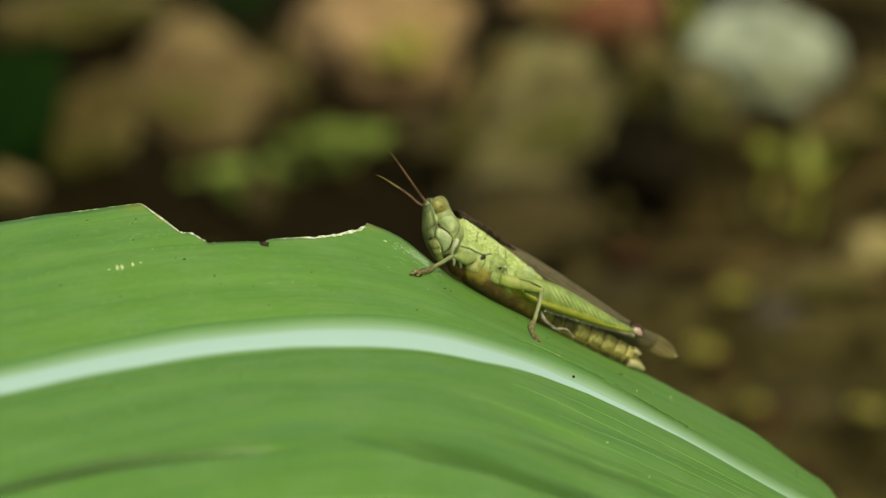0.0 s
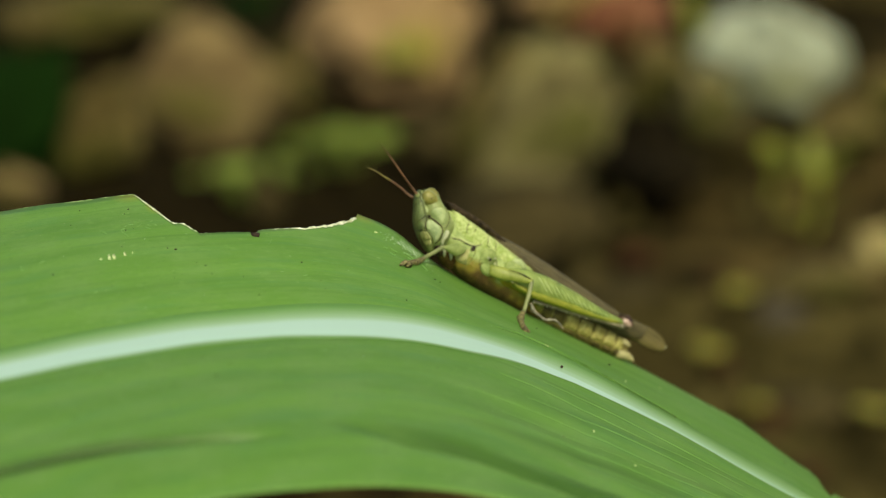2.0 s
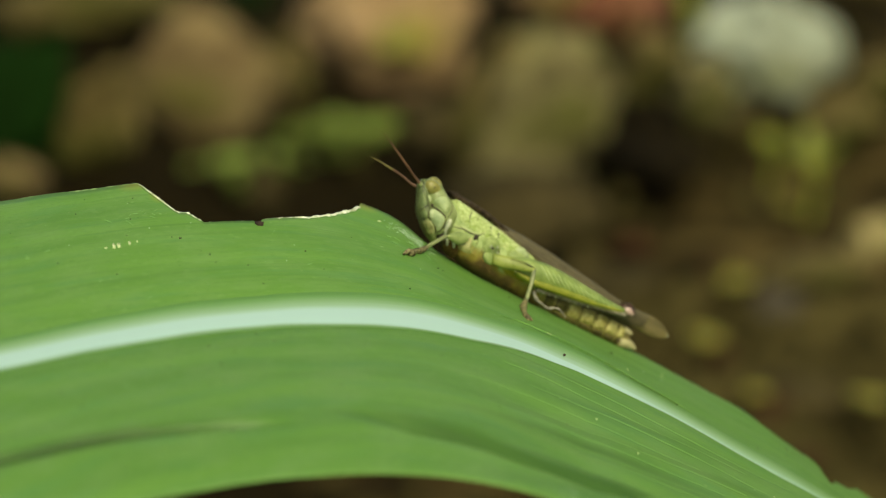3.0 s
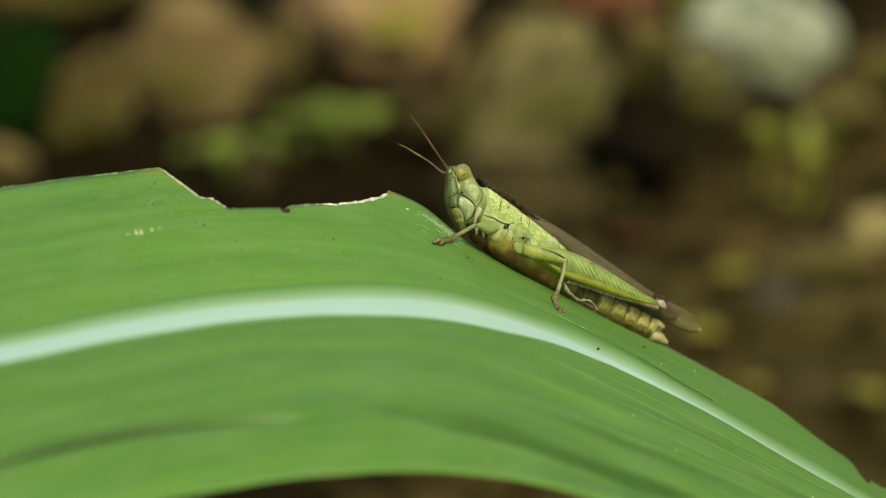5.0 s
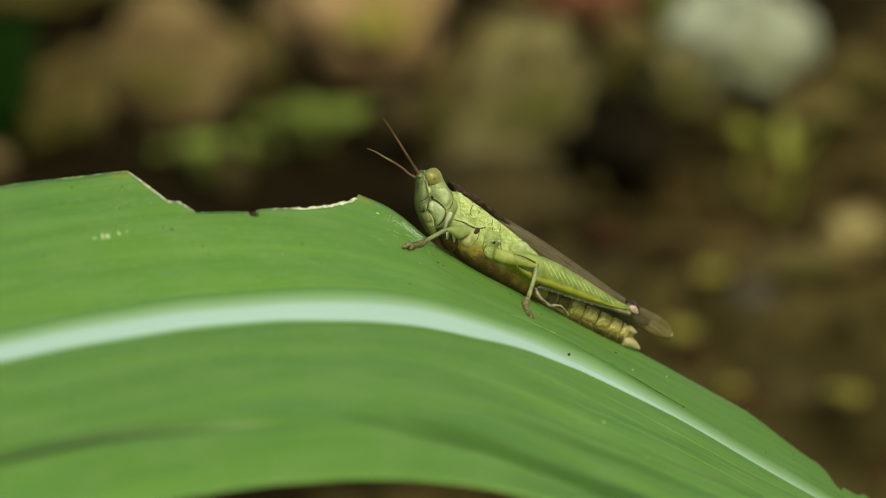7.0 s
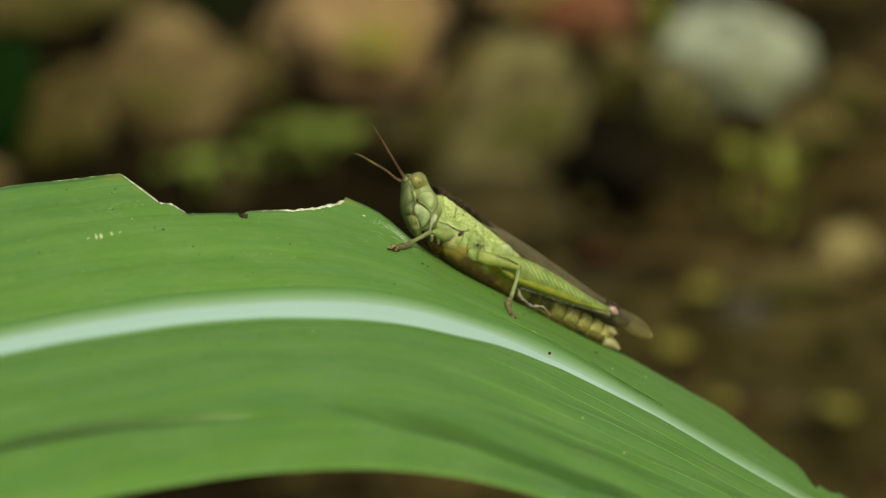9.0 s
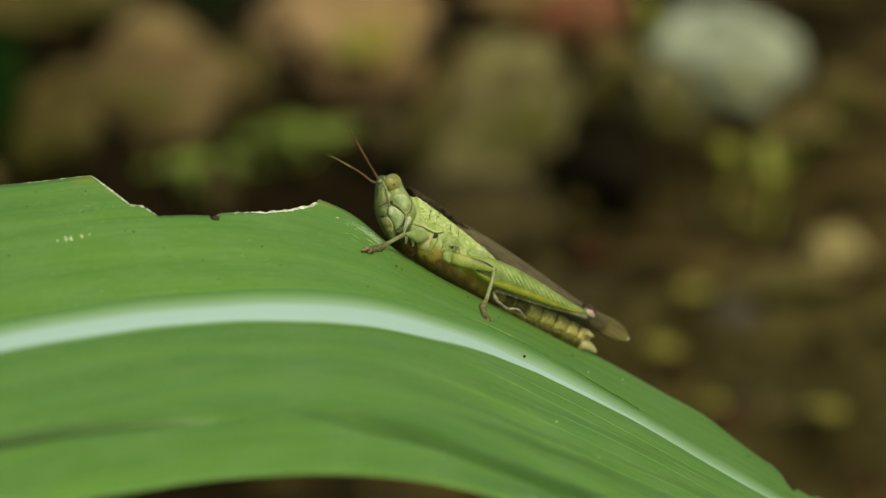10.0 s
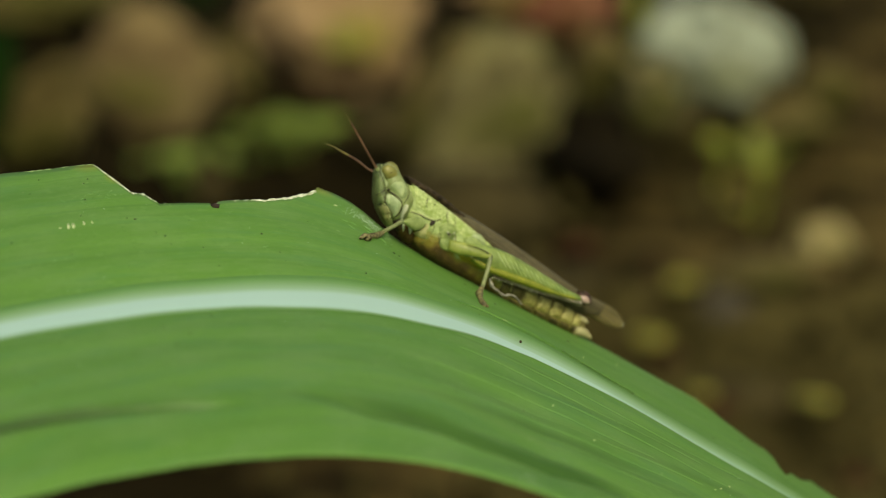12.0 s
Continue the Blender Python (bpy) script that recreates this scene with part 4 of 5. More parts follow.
            ring.append(bm.verts.new(leaf_point(uu, vv, lift)))
            low.append(bm.verts.new(leaf_point(uu, vv, -0.0001)))
        for i in range(n):
            bm.faces.new((mid, ring[i], ring[(i + 1) % n]))
            bm.faces.new((ring[i], low[i], low[(i + 1) % n], ring[(i + 1) % n]))
        return part(name, bm, mat, t, label)

    def seam(name, pts, width, mat, label="", lift=0.00002):
        """A fine line drawn out along the blade."""
        bm, rings = bmesh.new(), []
        n = 12 * (len(pts) - 1)
        for i in range(n + 1):
            q = spline([(a, c, 0) for a, c in pts], i / n * (len(pts) - 1))
            up, on = leaf_point(q.x, q.y, lift + 0.0001) - leaf_point(q.x, q.y, lift), leaf_point(q.x + 0.004, q.y, lift) - leaf_point(q.x, q.y, lift)
            d = on.normalized()
            n1 = d.cross(up).normalized()
            p, w = leaf_point(q.x, q.y, lift), width * (0.15 + 0.85 * math.sin(math.pi * i / n)) * (0.8 + 0.5 * noise.noise(Vector((i * 0.6, 0, 3))))
            rings.append([bm.verts.new(p + n1 * math.cos(k) * w + up.normalized() * math.sin(k) * 0.00004) for k in (j * math.pi / 3 for j in range(6))])
        return part(name, skin(bm, rings), mat, t, label)

    seam("fold_line", [(1.12, 0.315), (1.16, 0.275), (1.20, 0.245), (1.235, 0.22)], 0.00009, M_FOLD, "thin dark fold line beside the midrib", 0.00012)
    seam("pale_vein", [(0.96, 0.34), (1.03, 0.36), (1.10, 0.335), (1.18, 0.285), (1.26, 0.225)], 0.00011, M_PALE_VEIN, lift=0.00008)
    seam("pale_vein", [(0.93, 0.30), (1.0, 0.33), (1.08, 0.30), (1.14, 0.28)], 0.00007, M_PALE_VEIN, lift=0.00014)
    for first, lo in ((-0.74, 0.9), (-0.64, 0.84), (-0.57, 0.95), (-0.50, 0.86), (-0.43, 0.9), (-0.36, 0.82), (-0.28, 0.95), (-0.2, 0.9), (-0.13, 0.98)):
        seam("pale_vein", [(u, first * (1 - 0.55 * (u - 0.88))) for u in (lo, lo + 0.14, lo + 0.28, lo + 0.44)], 0.00017, M_PALE_VEIN, lift=-0.00001)
    patch("black_nick", 0.514, 0.636, 0.011, 0.016, M_ROT, 0.0002, "black rotten nick in the chewed edge", 1)
    patch("dark_spot", 0.42, -0.742, 0.009, 0.012, M_ROT, 0.0003, "small dark rotten spot", 5)
    for i, (u, v, du, dv) in enumerate([(0.238, 0.545, 0.0038, 0.026), (0.2475, 0.547, 0.0036, 0.024), (0.268, 0.553, 0.003, 0.02), (0.222, 0.54, 0.004, 0.006), (0.283, 0.556, 0.0015, 0.008), (0.732, 0.86, 0.004, 0.010)]):
        patch("feeding_scar", u, v, du, dv, M_SCAR, 0.00004, "pale scraped feeding scar", 10 + i)
    for i, (u, v, r) in enumerate(((0.295, 0.88, 0.0022), (0.363, 0.55, 0.003), (0.28, 0.72, 0.0018), (0.41, 0.43, 0.0018), (0.2, 0.92, 0.0015), (0.583, 0.44, 0.0022), (0.835, 0.60, 0.003), (0.847, 0.605, 0.0018), (1.155, 0.60, 0.003))):
        patch("dirt_speck", u, v, r, r * 1.6, M_ROT, 0.00007, "", 40 + i, 8)
    bm = bmesh.new()
    bmesh.ops.create_icosphere(bm, subdivisions=2, radius=0.00017, matrix=Matrix.Translation(leaf_point(1.018, 0.05, 0.0004)))
    part("dirt_speck", bm, M_ROT, t)
    for i, (u, v) in enumerate(((1.36, -0.31), (1.39, -0.2), (1.372, -0.27), (1.145, -0.4), (1.025, 0.35), (1.03, 0.355), (1.165, 0.41), (1.235, 0.64), (1.07, -0.3))):
        patch("pale_fleck", u, v, 0.0014, 0.0030, M_SCAR, 0.0001, "", 60 + i, 7)
    rnd = random.Random(33)
    for i in range(30):
        u, v = (0.31 + rnd.gauss(0, 0.03), 0.745 + rnd.gauss(0, 0.03)) if i < 12 else (0.775 + rnd.gauss(0, 0.022), 0.75 + rnd.gauss(0, 0.07)) if i < 24 else (rnd.uniform(0.05, 0.7), rnd.uniform(0.3, 0.6))
        lean, reach = rnd.gauss(0.2, 1.2), rnd.uniform(0.004, 0.011)
        seam("scratch", [(u, v), (u + reach * 0.5, v + lean * reach), (u + reach, v + 2.2 * lean * reach)], rnd.uniform(0.00003, 0.00006), M_SCRATCH, lift=0.00003)
    rnd = random.Random(12)
    bm = bmesh.new()
    for i in range(130):
        u, v, r = rnd.uniform(-0.2, 1.5), rnd.uniform(-0.95, 0.97), rnd.uniform(0.00003, 0.0001)
        if 0.3 < u < 0.74 and v > 0.66:
            continue
        bmesh.ops.create_icosphere(bm, subdivisions=1, radius=r, matrix=Matrix.Translation(leaf_point(u, v, r * 0.3)))
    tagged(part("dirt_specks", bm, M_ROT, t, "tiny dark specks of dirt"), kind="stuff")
    bm = bmesh.new()
    for i in range(420):
        if i < 40:
            u, v = 1.0 + rnd.gauss(0, 0.02), -0.95 + rnd.gauss(0, 0.02)
        elif i < 330:
            u, v = 0.80 + rnd.gauss(0, 0.026), 0.86 + rnd.gauss(0, 0.04)
        else:
            u, v = rnd.uniform(0, 1.5), rnd.uniform(-0.9, 0.97)
            if 0.3 < u < 0.74 and v > 0.66:
                continue
        r = rnd.uniform(0.00002, 0.000055)
        bmesh.ops.create_icosphere(bm, subdivisions=1, radius=r, matrix=Matrix.Translation(leaf_point(u, min(v, 0.97), r * 0.2)))
    tagged(part("pale_grains", bm, M_DUST, t, "pale dust grains and scrapings"), kind="stuff")
    # stalk that carries the leaf
    foot = leaf_point(-1.3, 0)
    bm = tube([(foot.x * 1000 - 6, foot.y * 1000, -10), (foot.x * 1000 - 5, foot.y * 1000, foot.z * 500), (foot.x * 1000 - 4, foot.y * 1000, foot.z * 1000 + 8)], [9, 8, 6.5], 18, 6)
    part("stalk", bm, M_STALK, t, "smooth green stalk")


maize()


# ---------------------------------------------------------------- the grasshopper (x to the tail, z to the back, y to its far side; mm)
FEELERS, GRAINS = [], []


def hopper():
    t = thing("grasshopper", "green grasshopper with brown wings resting on the maize leaf", "grasshopper", at=Matrix(((0.78489, -0.42262, 0.45315, 0.00761), (0.17292, 0.85165, 0.49476, 0.00315), (-0.59503, -0.30998, 0.74153, 0.22859), (0, 0, 0, 1))))

    def P(name, bm, mat, label="", parent=None):
        return part(name, bm, mat, parent or t, label)

    def surface(*obs):
        verts, faces = [], []
        for ob in obs:
            k = len(verts)
            verts += [v.co for v in ob.data.vertices]
            faces += [tuple(k + i for i in p.vertices) for p in ob.data.polygons]
        return BVHTree.FromPolygons(verts, faces)

    def line(name, tree, pts, radius, mat, parent, lift=0.0):
        """A fine ridge or seam that follows a surface on the near side."""
        out = []
        for k in np.linspace(0, len(pts) - 1, 5 * (len(pts) - 1) + 1):
            q = spline(pts, k)
            hit = tree.ray_cast(Vector((q.x, -9, q.z)) * MM, Vector((0, 1, 0)))[0]
            if hit:
                out.append(Vector((q.x, hit.y / MM - lift, q.z)))
        if len(out) > 2:
            r = [radius * (0.5 + 0.5 * math.sin(math.pi * (i + 0.5) / len(out))) for i in range(len(out))]
            return P(name, tube(out, r, 6, 1), mat, parent=parent)

    def plate(name, tree, outline, high, mat, parent, label="", inset=0.96):
        """A domed shield that lies on a surface of the near side; outline: (x, z)."""
        n, rings = 40, 8
        mx, mz = sum(q[0] for q in outline) / len(outline), sum(q[1] for q in outline) / len(outline)
        loop = [(*q, 0) for q in outline]
        loop = loop[-2:] + loop + loop[:3]
        edge = [spline(loop, 2 + i / n * len(outline)) for i in range(n)]
        bm, made, deep = bmesh.new(), [], -2.0
        for k in range(rings + 1):
            f, ring = k / rings, []
            for q in edge[: n if k else 1]:
                x, z = mx + (q.x - mx) * f * inset, mz + (q.y - mz) * f * inset
                hit = tree.ray_cast(Vector((x, -9, z)) * MM, Vector((0, 1, 0)))[0]
                deep = hit.y / MM if hit else deep
                y = deep - high * (1 - f ** 4) * (1 + 0.25 * noise.noise(Vector((x * 2.5, z * 2.5, 1)))) + (0.12 if k == rings else 0)
                ring.append(bm.verts.new(Vector((x, y, z)) * MM))
            made.append(ring)
        for i in range(n):
            bm.faces.new((made[0][0], made[1][i], made[1][(i + 1) % n]))
        for r, w in zip(made[1:], made[2:]):
            for i in range(n):
                bm.faces.new((r[i], w[i], w[(i + 1) % n], r[(i + 1) % n]))
        bmesh.ops.recalc_face_normals(bm, faces=bm.faces[:])
        if sum(f.normal.y for f in bm.faces) > 0:
            bmesh.ops.reverse_faces(bm, faces=bm.faces[:])
        return P(name, bm, mat, label, parent)

    # trunk
    trunk = P("thorax", loft([((-11.13, 0.00, 5.65), (-9.00, 0.00, 1.10), 1.4), ((-9.22, 0.00, 5.79), (-6.84, 0.00, -0.06), 2.1), ((-5.86, 0.00, 5.78), (-4.11, 0.00, -0.45), 2.5),
                              ((-2.32, 0.00, 5.48), (-1.11, 0.00, -0.41), 2.6), ((0.86, 0.00, 5.11), (1.83, 0.00, -0.25), 2.5), ((4.09, 0.00, 4.98), (5.05, 0.00, 0.06), 2.2)], 14, 72, rough=0.04, square=2.3), M_TRUNK)
    pron = P("pronotum", loft([((-10.64, 0.00, 5.94), (-8.72, 0.00, 2.70), 1.75), ((-9.12, 0.00, 5.92), (-7.65, 0.00, 2.60), 2.25), ((-6.88, 0.00, 5.79), (-5.75, 0.00, 2.70), 2.5), ((-4.59, 0.00, 5.61), (-3.97, 0.00, 2.75), 2.58),
                               ((-2.09, 0.00, 5.38), (-1.80, 0.00, 2.75), 2.62), ((-0.07, 0.00, 5.10), (0.05, 0.00, 3.00), 2.6), ((1.22, 0.00, 4.93), (1.29, 0.00, 3.90), 2.2)], 14, 72, rough=0.05, square=2.5), M_PRONOTUM, "rough yellow-green shield behind the head")
    stripe = P("dorsal_stripe", loft([((-11.62, 0.00, 6.50), (-10.66, 0.00, 5.70), 0.8), ((-9.39, 0.00, 6.67), (-8.65, 0.00, 5.67), 1.35), ((-7.05, 0.00, 6.67), (-6.11, 0.00, 5.63), 1.6), ((-4.98, 0.00, 6.44), (-3.82, 0.00, 5.44), 1.65),
                             ((-2.94, 0.00, 6.26), (-1.77, 0.00, 5.41), 1.5), ((-1.08, 0.00, 6.27), (-0.17, 0.00, 5.57), 1.15), ((0.82, 0.00, 6.22), (1.31, 0.00, 5.81), 0.5)], rough=0.1), M_STRIPE, "dark brown stripe along the back")
    for tooth in ((-8.52, -0.50, 6.42), (-6.97, -0.50, 6.34), (-5.13, -0.50, 6.35), (-10.69, -0.50, 6.43)):
        P("crest_tooth", blob(tooth, (0.22, 0.3, 0.28), 30, 0.3, 2), M_STRIPE, parent=stripe)
    pt, tt = surface(pron), surface(trunk)
    both = surface(trunk, pron)
    rim = [(-9.60, 2.94), (-9.12, 3.00), (-8.50, 3.15), (-7.77, 3.14), (-7.07, 3.26), (-6.55, 3.50), (-6.13, 3.98), (-6.10, 4.52)]
    line("lower_rim", both, [(x, -2.2, z + 0.04) for x, z in rim], 0.09, M_RIM_PALE, pron)
    line("rim_seam", both, [(x + 0.03, -2.2, z - 0.16) for x, z in rim[:-1]], 0.07, M_SUTURE, pron)
    for pts, r in (([(-8.62, 5.70), (-8.59, 5.12), (-8.56, 4.54), (-8.2, 4.0)], 0.075), ([(-7.45, 5.50), (-7.55, 5.05), (-7.63, 4.65)], 0.07), ([(-5.72, 5.30), (-5.62, 4.51), (-5.11, 3.91)], 0.065), ([(-4.58, 5.25), (-4.44, 4.46), (-4.2, 4.0)], 0.06)):
        line("furrow", both, [(x, -2.2, z) for x, z in pts], r, M_SUTURE, pron, -0.03)
    # row of pale beads along the upper ridge of the shield
    ridge = [(-10.54, 5.70), (-9.65, 5.62), (-8.93, 5.30), (-8.13, 5.18), (-7.31, 5.07), (-6.49, 5.04), (-5.49, 5.04), (-4.61, 5.04), (-3.72, 5.08), (-2.87, 4.96), (-1.98, 4.87), (-1.10, 4.78), (-0.39, 4.60)]
    line("upper_ridge", both, [(x, -2.2, z + 0.05) for x, z in ridge], 0.10, M_RIM_PALE, pron, -0.02)
    rb = random.Random(5)
    for k in np.linspace(0, len(ridge) - 1.01, 46):
        q = spline([(*c, 0) for c in ridge], k) + Vector((rb.gauss(0, 0.06), rb.gauss(0.05, 0.10), 0))
        hit = both.ray_cast(Vector((q.x, -9, q.y)) * MM, Vector((0, 1, 0)))[0]
        if hit:
            GRAINS.append((hit / MM, rb.uniform(0.07, 0.13)))
    for pts in ([(-6.58, -2.40, 3.25), (-6.25, -2.40, 2.10), (-6.45, -2.20, 0.34)], [(-3.66, -2.50, 3.59), (-3.51, -2.50, 2.17), (-3.94, -2.50, 1.18)], [(-0.86, -2.50, 3.69), (-1.49, -2.50, 2.73), (-2.08, -2.50, 1.86)]):
        line("side_seam", tt, pts, 0.06, M_SUTURE_PALE, trunk)
    rnd = random.Random(21)
    for top, low in (((-10.43, -2.20, 5.22), (-1.18, -2.20, 4.25)), ((-9.70, -2.30, 4.44), (-3.75, -2.40, 4.13)), ((-9.96, -2.30, 4.89), (-2.48, -2.40, 4.11))):
        for k in range(40):
            q = Vector(top).lerp(Vector(low), rnd.random()) + Vector((rnd.gauss(0, 0.3), 0, rnd.gauss(0, 0.38)))
            hit = pt.ray_cast(Vector((q.x, -9, q.z)) * MM, Vector((0, 1, 0)))[0]
            if hit:
                GRAINS.append((hit / MM, rnd.uniform(0.035, 0.075)))
    bm = bmesh.new()
    for q, rad in GRAINS:
        bmesh.ops.create_icosphere(bm, subdivisions=1, radius=rad * MM, matrix=Matrix.Translation(q * MM))
    tagged(P("granules", bm, M_BEAD, parent=pron), kind="stuff")
    P("hind_coxa", blob((-0.98, -2.50, 3.32), (1.5, 0.7, 1.0), 0), M_PLEURA)
    P("mid_coxa", blob((-4.01, -2.35, 1.73), (0.95, 0.45, 0.75), 0), M_PLEURA)
    P("shoulder_boss", blob((-0.76, -2.40, 4.19), (1.1, 0.6, 0.7), 5, 0.1), M_CHEEK)
    P("spot_ring", blob((-4.33, -2.55, 2.82), (0.55, 0.24, 0.58), 20), M_HEAD)
    for pts, wide in (([(-2.44, -2.60, 2.11), (-1.78, -2.60, 2.56), (-1.09, -2.60, 3.11)], 0.06), ([(-3.70, -2.60, 3.56), (-3.37, -2.60, 2.85), (-2.67, -2.60, 2.35)], 0.06),
                      ([(-5.68, -2.50, 3.32), (-5.47, -2.50, 2.39), (-5.14, -2.50, 1.53)], 0.05)):
        line("plate_seam", tt, pts, wide, M_SUTURE, trunk, -0.02)
    P("breathing_hole", blob((-4.42, -2.75, 2.78), (0.16, 0.2, 0.2), 20), M_SUTURE, "black breathing hole")
    line("socket_seam", both, [(-4.40, -2.60, 2.70), (-4.98, -2.60, 2.12), (-4.91, -2.60, 1.48), (-4.29, -2.60, 1.10), (-3.64, -2.60, 1.19), (-3.13, -2.60, 1.79), (-3.25, -2.60, 2.47)], 0.08, M_FURROW, trunk)
    P("side_boss", blob((-4.58, -2.30, 3.06), (1.2, 0.5, 1.2), 20), M_PLEURA)
    P("shoulder_gap", blob((-6.74, -2.30, 2.92), (0.26, 0.2, 0.42), 20), M_SUTURE)
    plate("side_lobe", tt, [(-7.91, 0.87), (-6.93, 0.72), (-6.35, 0.96), (-6.75, 1.55), (-6.95, 2.5), (-7.35, 2.6), (-7.6, 1.8)], 0.3, M_LOBE, trunk, "smooth tan-green lobe")
    for q in ((-3.75, 2.62), (-4.78, 2.80), (-4.05, 3.15)):
        hit = tt.ray_cast(Vector((q[0], -9, q[1])) * MM, Vector((0, 1, 0)))[0]
        P("pale_wart", blob(hit / MM + Vector((0, -0.45, 0)), (0.14, 0.14, 0.17), 20, 0.2, 2), M_PALP, parent=trunk)

    # head: cheeks, a darker ridged face in front, mouth parts below
    head = P("head", loft([((-14.70, 0.00, 6.15), (-14.10, 0.00, 6.55), 0.45), ((-14.90, 0.00, 5.75), (-13.00, 0.00, 6.45), 1.15), ((-14.60, 0.00, 5.21), (-12.00, 0.00, 5.85), 1.55), ((-13.83, 0.00, 4.16), (-10.70, 0.00, 5.22), 1.95),
                           ((-13.06, 0.00, 3.11), (-9.44, 0.00, 4.45), 2.1), ((-12.41, 0.00, 2.13), (-9.17, 0.00, 3.11), 1.95), ((-11.77, 0.00, 1.45), (-9.24, 0.00, 2.09), 1.65), ((-11.10, 0.00, 1.01), (-9.54, 0.00, 1.46), 1.2),
                           ((-10.54, 0.00, 0.89), (-9.85, 0.00, 1.14), 0.6)], 10, 64, rough=0.03, square=2.3), M_HEAD, "pale green slanted head")
    face = P("face", loft([((-15.27, 0.00, 5.80), (-14.59, 0.00, 6.19), 0.49), ((-15.35, 0.00, 5.22), (-14.36, 0.00, 5.80), 0.78), ((-15.08, 0.00, 4.48), (-14.01, 0.00, 5.18), 0.94), ((-14.50, 0.00, 3.47), (-13.33, 0.00, 4.30), 1.11),
                           ((-13.98, 0.00, 2.57), (-12.63, 0.00, 3.51), 1.31), ((-13.40, 0.00, 1.86), (-12.23, 0.00, 2.68), 1.35), ((-13.09, 0.00, 1.59), (-12.01, 0.00, 2.44), 1.23)], rough=0.08, square=2.6), M_FACE, "olive green ridged face")
    P("face_ridge", tube([(-15.22, -0.90, 5.73), (-14.68, -1.15, 5.00), (-14.08, -1.40, 4.15), (-13.46, -1.70, 3.38)], [0.05, 0.08, 0.08, 0.05], 8), M_HEAD, parent=face)
    brow = P("brow_plate", loft([((-13.18, 0.00, 1.61), (-11.92, 0.00, 2.72), 1.11), ((-12.70, 0.00, 1.21), (-11.47, 0.00, 2.23), 1.15), ((-12.17, 0.00, 0.85), (-11.00, 0.00, 1.83), 1.07)], 5, 22, 2.5, 0.06), M_FACE, "olive plate above the lip")
    lip = P("upper_lip", loft([((-12.17, 0.00, 0.85), (-11.12, 0.00, 1.76), 0.94), ((-11.53, 0.00, 0.47), (-10.61, 0.00, 1.30), 0.94), ((-10.81, 0.00, 0.21), (-10.19, 0.00, 0.87), 0.66), ((-10.37, 0.00, 0.17), (-10.06, 0.00, 0.49), 0.33)], 5, 22, 2.3, 0.05), M_FACE, "olive upper lip")
    ht = surface(head, face, brow, lip)
    for name, outline, high, mat, label in (
            ("cheek_plate", [(-13.27, 4.54), (-12.76, 4.99), (-12.15, 5.29), (-11.47, 4.95), (-11.16, 4.31), (-11.14, 3.58), (-11.43, 3.25), (-12.17, 3.47), (-13.02, 3.77), (-13.31, 3.99)], 0.22, M_CHEEK, "pale green cheek"),
            ("jaw_plate", [(-13.06, 3.27), (-12.34, 3.30), (-11.32, 3.02), (-10.91, 2.52), (-10.79, 1.84), (-10.86, 1.20), (-11.39, 1.60), (-12.13, 1.93), (-12.72, 2.22), (-13.05, 2.78)], 0.30, M_MANDIBLE, "pale bluish green jaw plate"),
            ("lip_plate", [(-12.75, 1.90), (-12.10, 1.80), (-11.52, 1.45), (-11.16, 1.05), (-11.12, 0.52), (-11.53, 0.50), (-12.04, 0.79), (-12.65, 1.17), (-12.94, 1.59)], 0.28, M_CLYPEUS, "olive tan lip plate"),
            ("eye_strip", [(-15.10, 5.36), (-14.54, 4.78), (-13.62, 4.33), (-13.35, 3.99), (-13.42, 3.68), (-13.80, 3.96), (-14.50, 4.44)], 0.12, M_MANDIBLE, "pale strip before the eye"),
            ("front_plate", [(-15.22, 4.80), (-15.20, 5.05), (-14.68, 4.40), (-13.95, 3.72), (-13.52, 3.36), (-13.66, 2.86), (-13.80, 2.50), (-14.26, 3.08), (-14.73, 3.89)], 0.14, M_FRONTAL, "olive green front of the face"),
            ("brow_shield", [(-13.64, 2.15), (-13.66, 2.35), (-13.39, 2.78), (-12.92, 2.10), (-13.10, 1.75), (-13.01, 1.50)], 0.14, M_FRONTAL, "olive green plate of the face"),
            ("labrum", [(-12.86, 1.32), (-12.80, 1.40), (-12.54, 1.05), (-11.78, 0.62), (-11.15, 0.36), (-10.90, 0.24), (-11.50, 0.47), (-12.28, 0.90)], 0.10, M_LABRUM, "dark olive lower lip")):
        plate(name, ht, outline, high, mat, head, label)
    ht = surface(head, face, brow, lip, *[o for o in head.children])
    P("mouth", blob((-9.81, -0.60, 0.94), (1.0, 0.9, 0.5), 35), M_SUTURE, "dark brown mouth")
    P("throat", blob((-8.57, -0.50, 0.75), (1.5, 1.3, 0.9), 35, 0.1), M_BELLY)
    eye = P("eye", blob((-13.92, -1.12, 5.44), (1.10, 0.66, 0.80), 8), M_EYE, "smooth olive-yellow compound eye")
    P("pupil_spot", blob((-14.02, -1.77, 5.36), (0.08, 0.05, 0.13)), M_SUTURE, parent=eye)
    P("eye", blob((-12.88, 1.38, 6.24), (1.16, 0.7, 0.98), 35), M_EYE, "smooth olive-yellow compound eye")
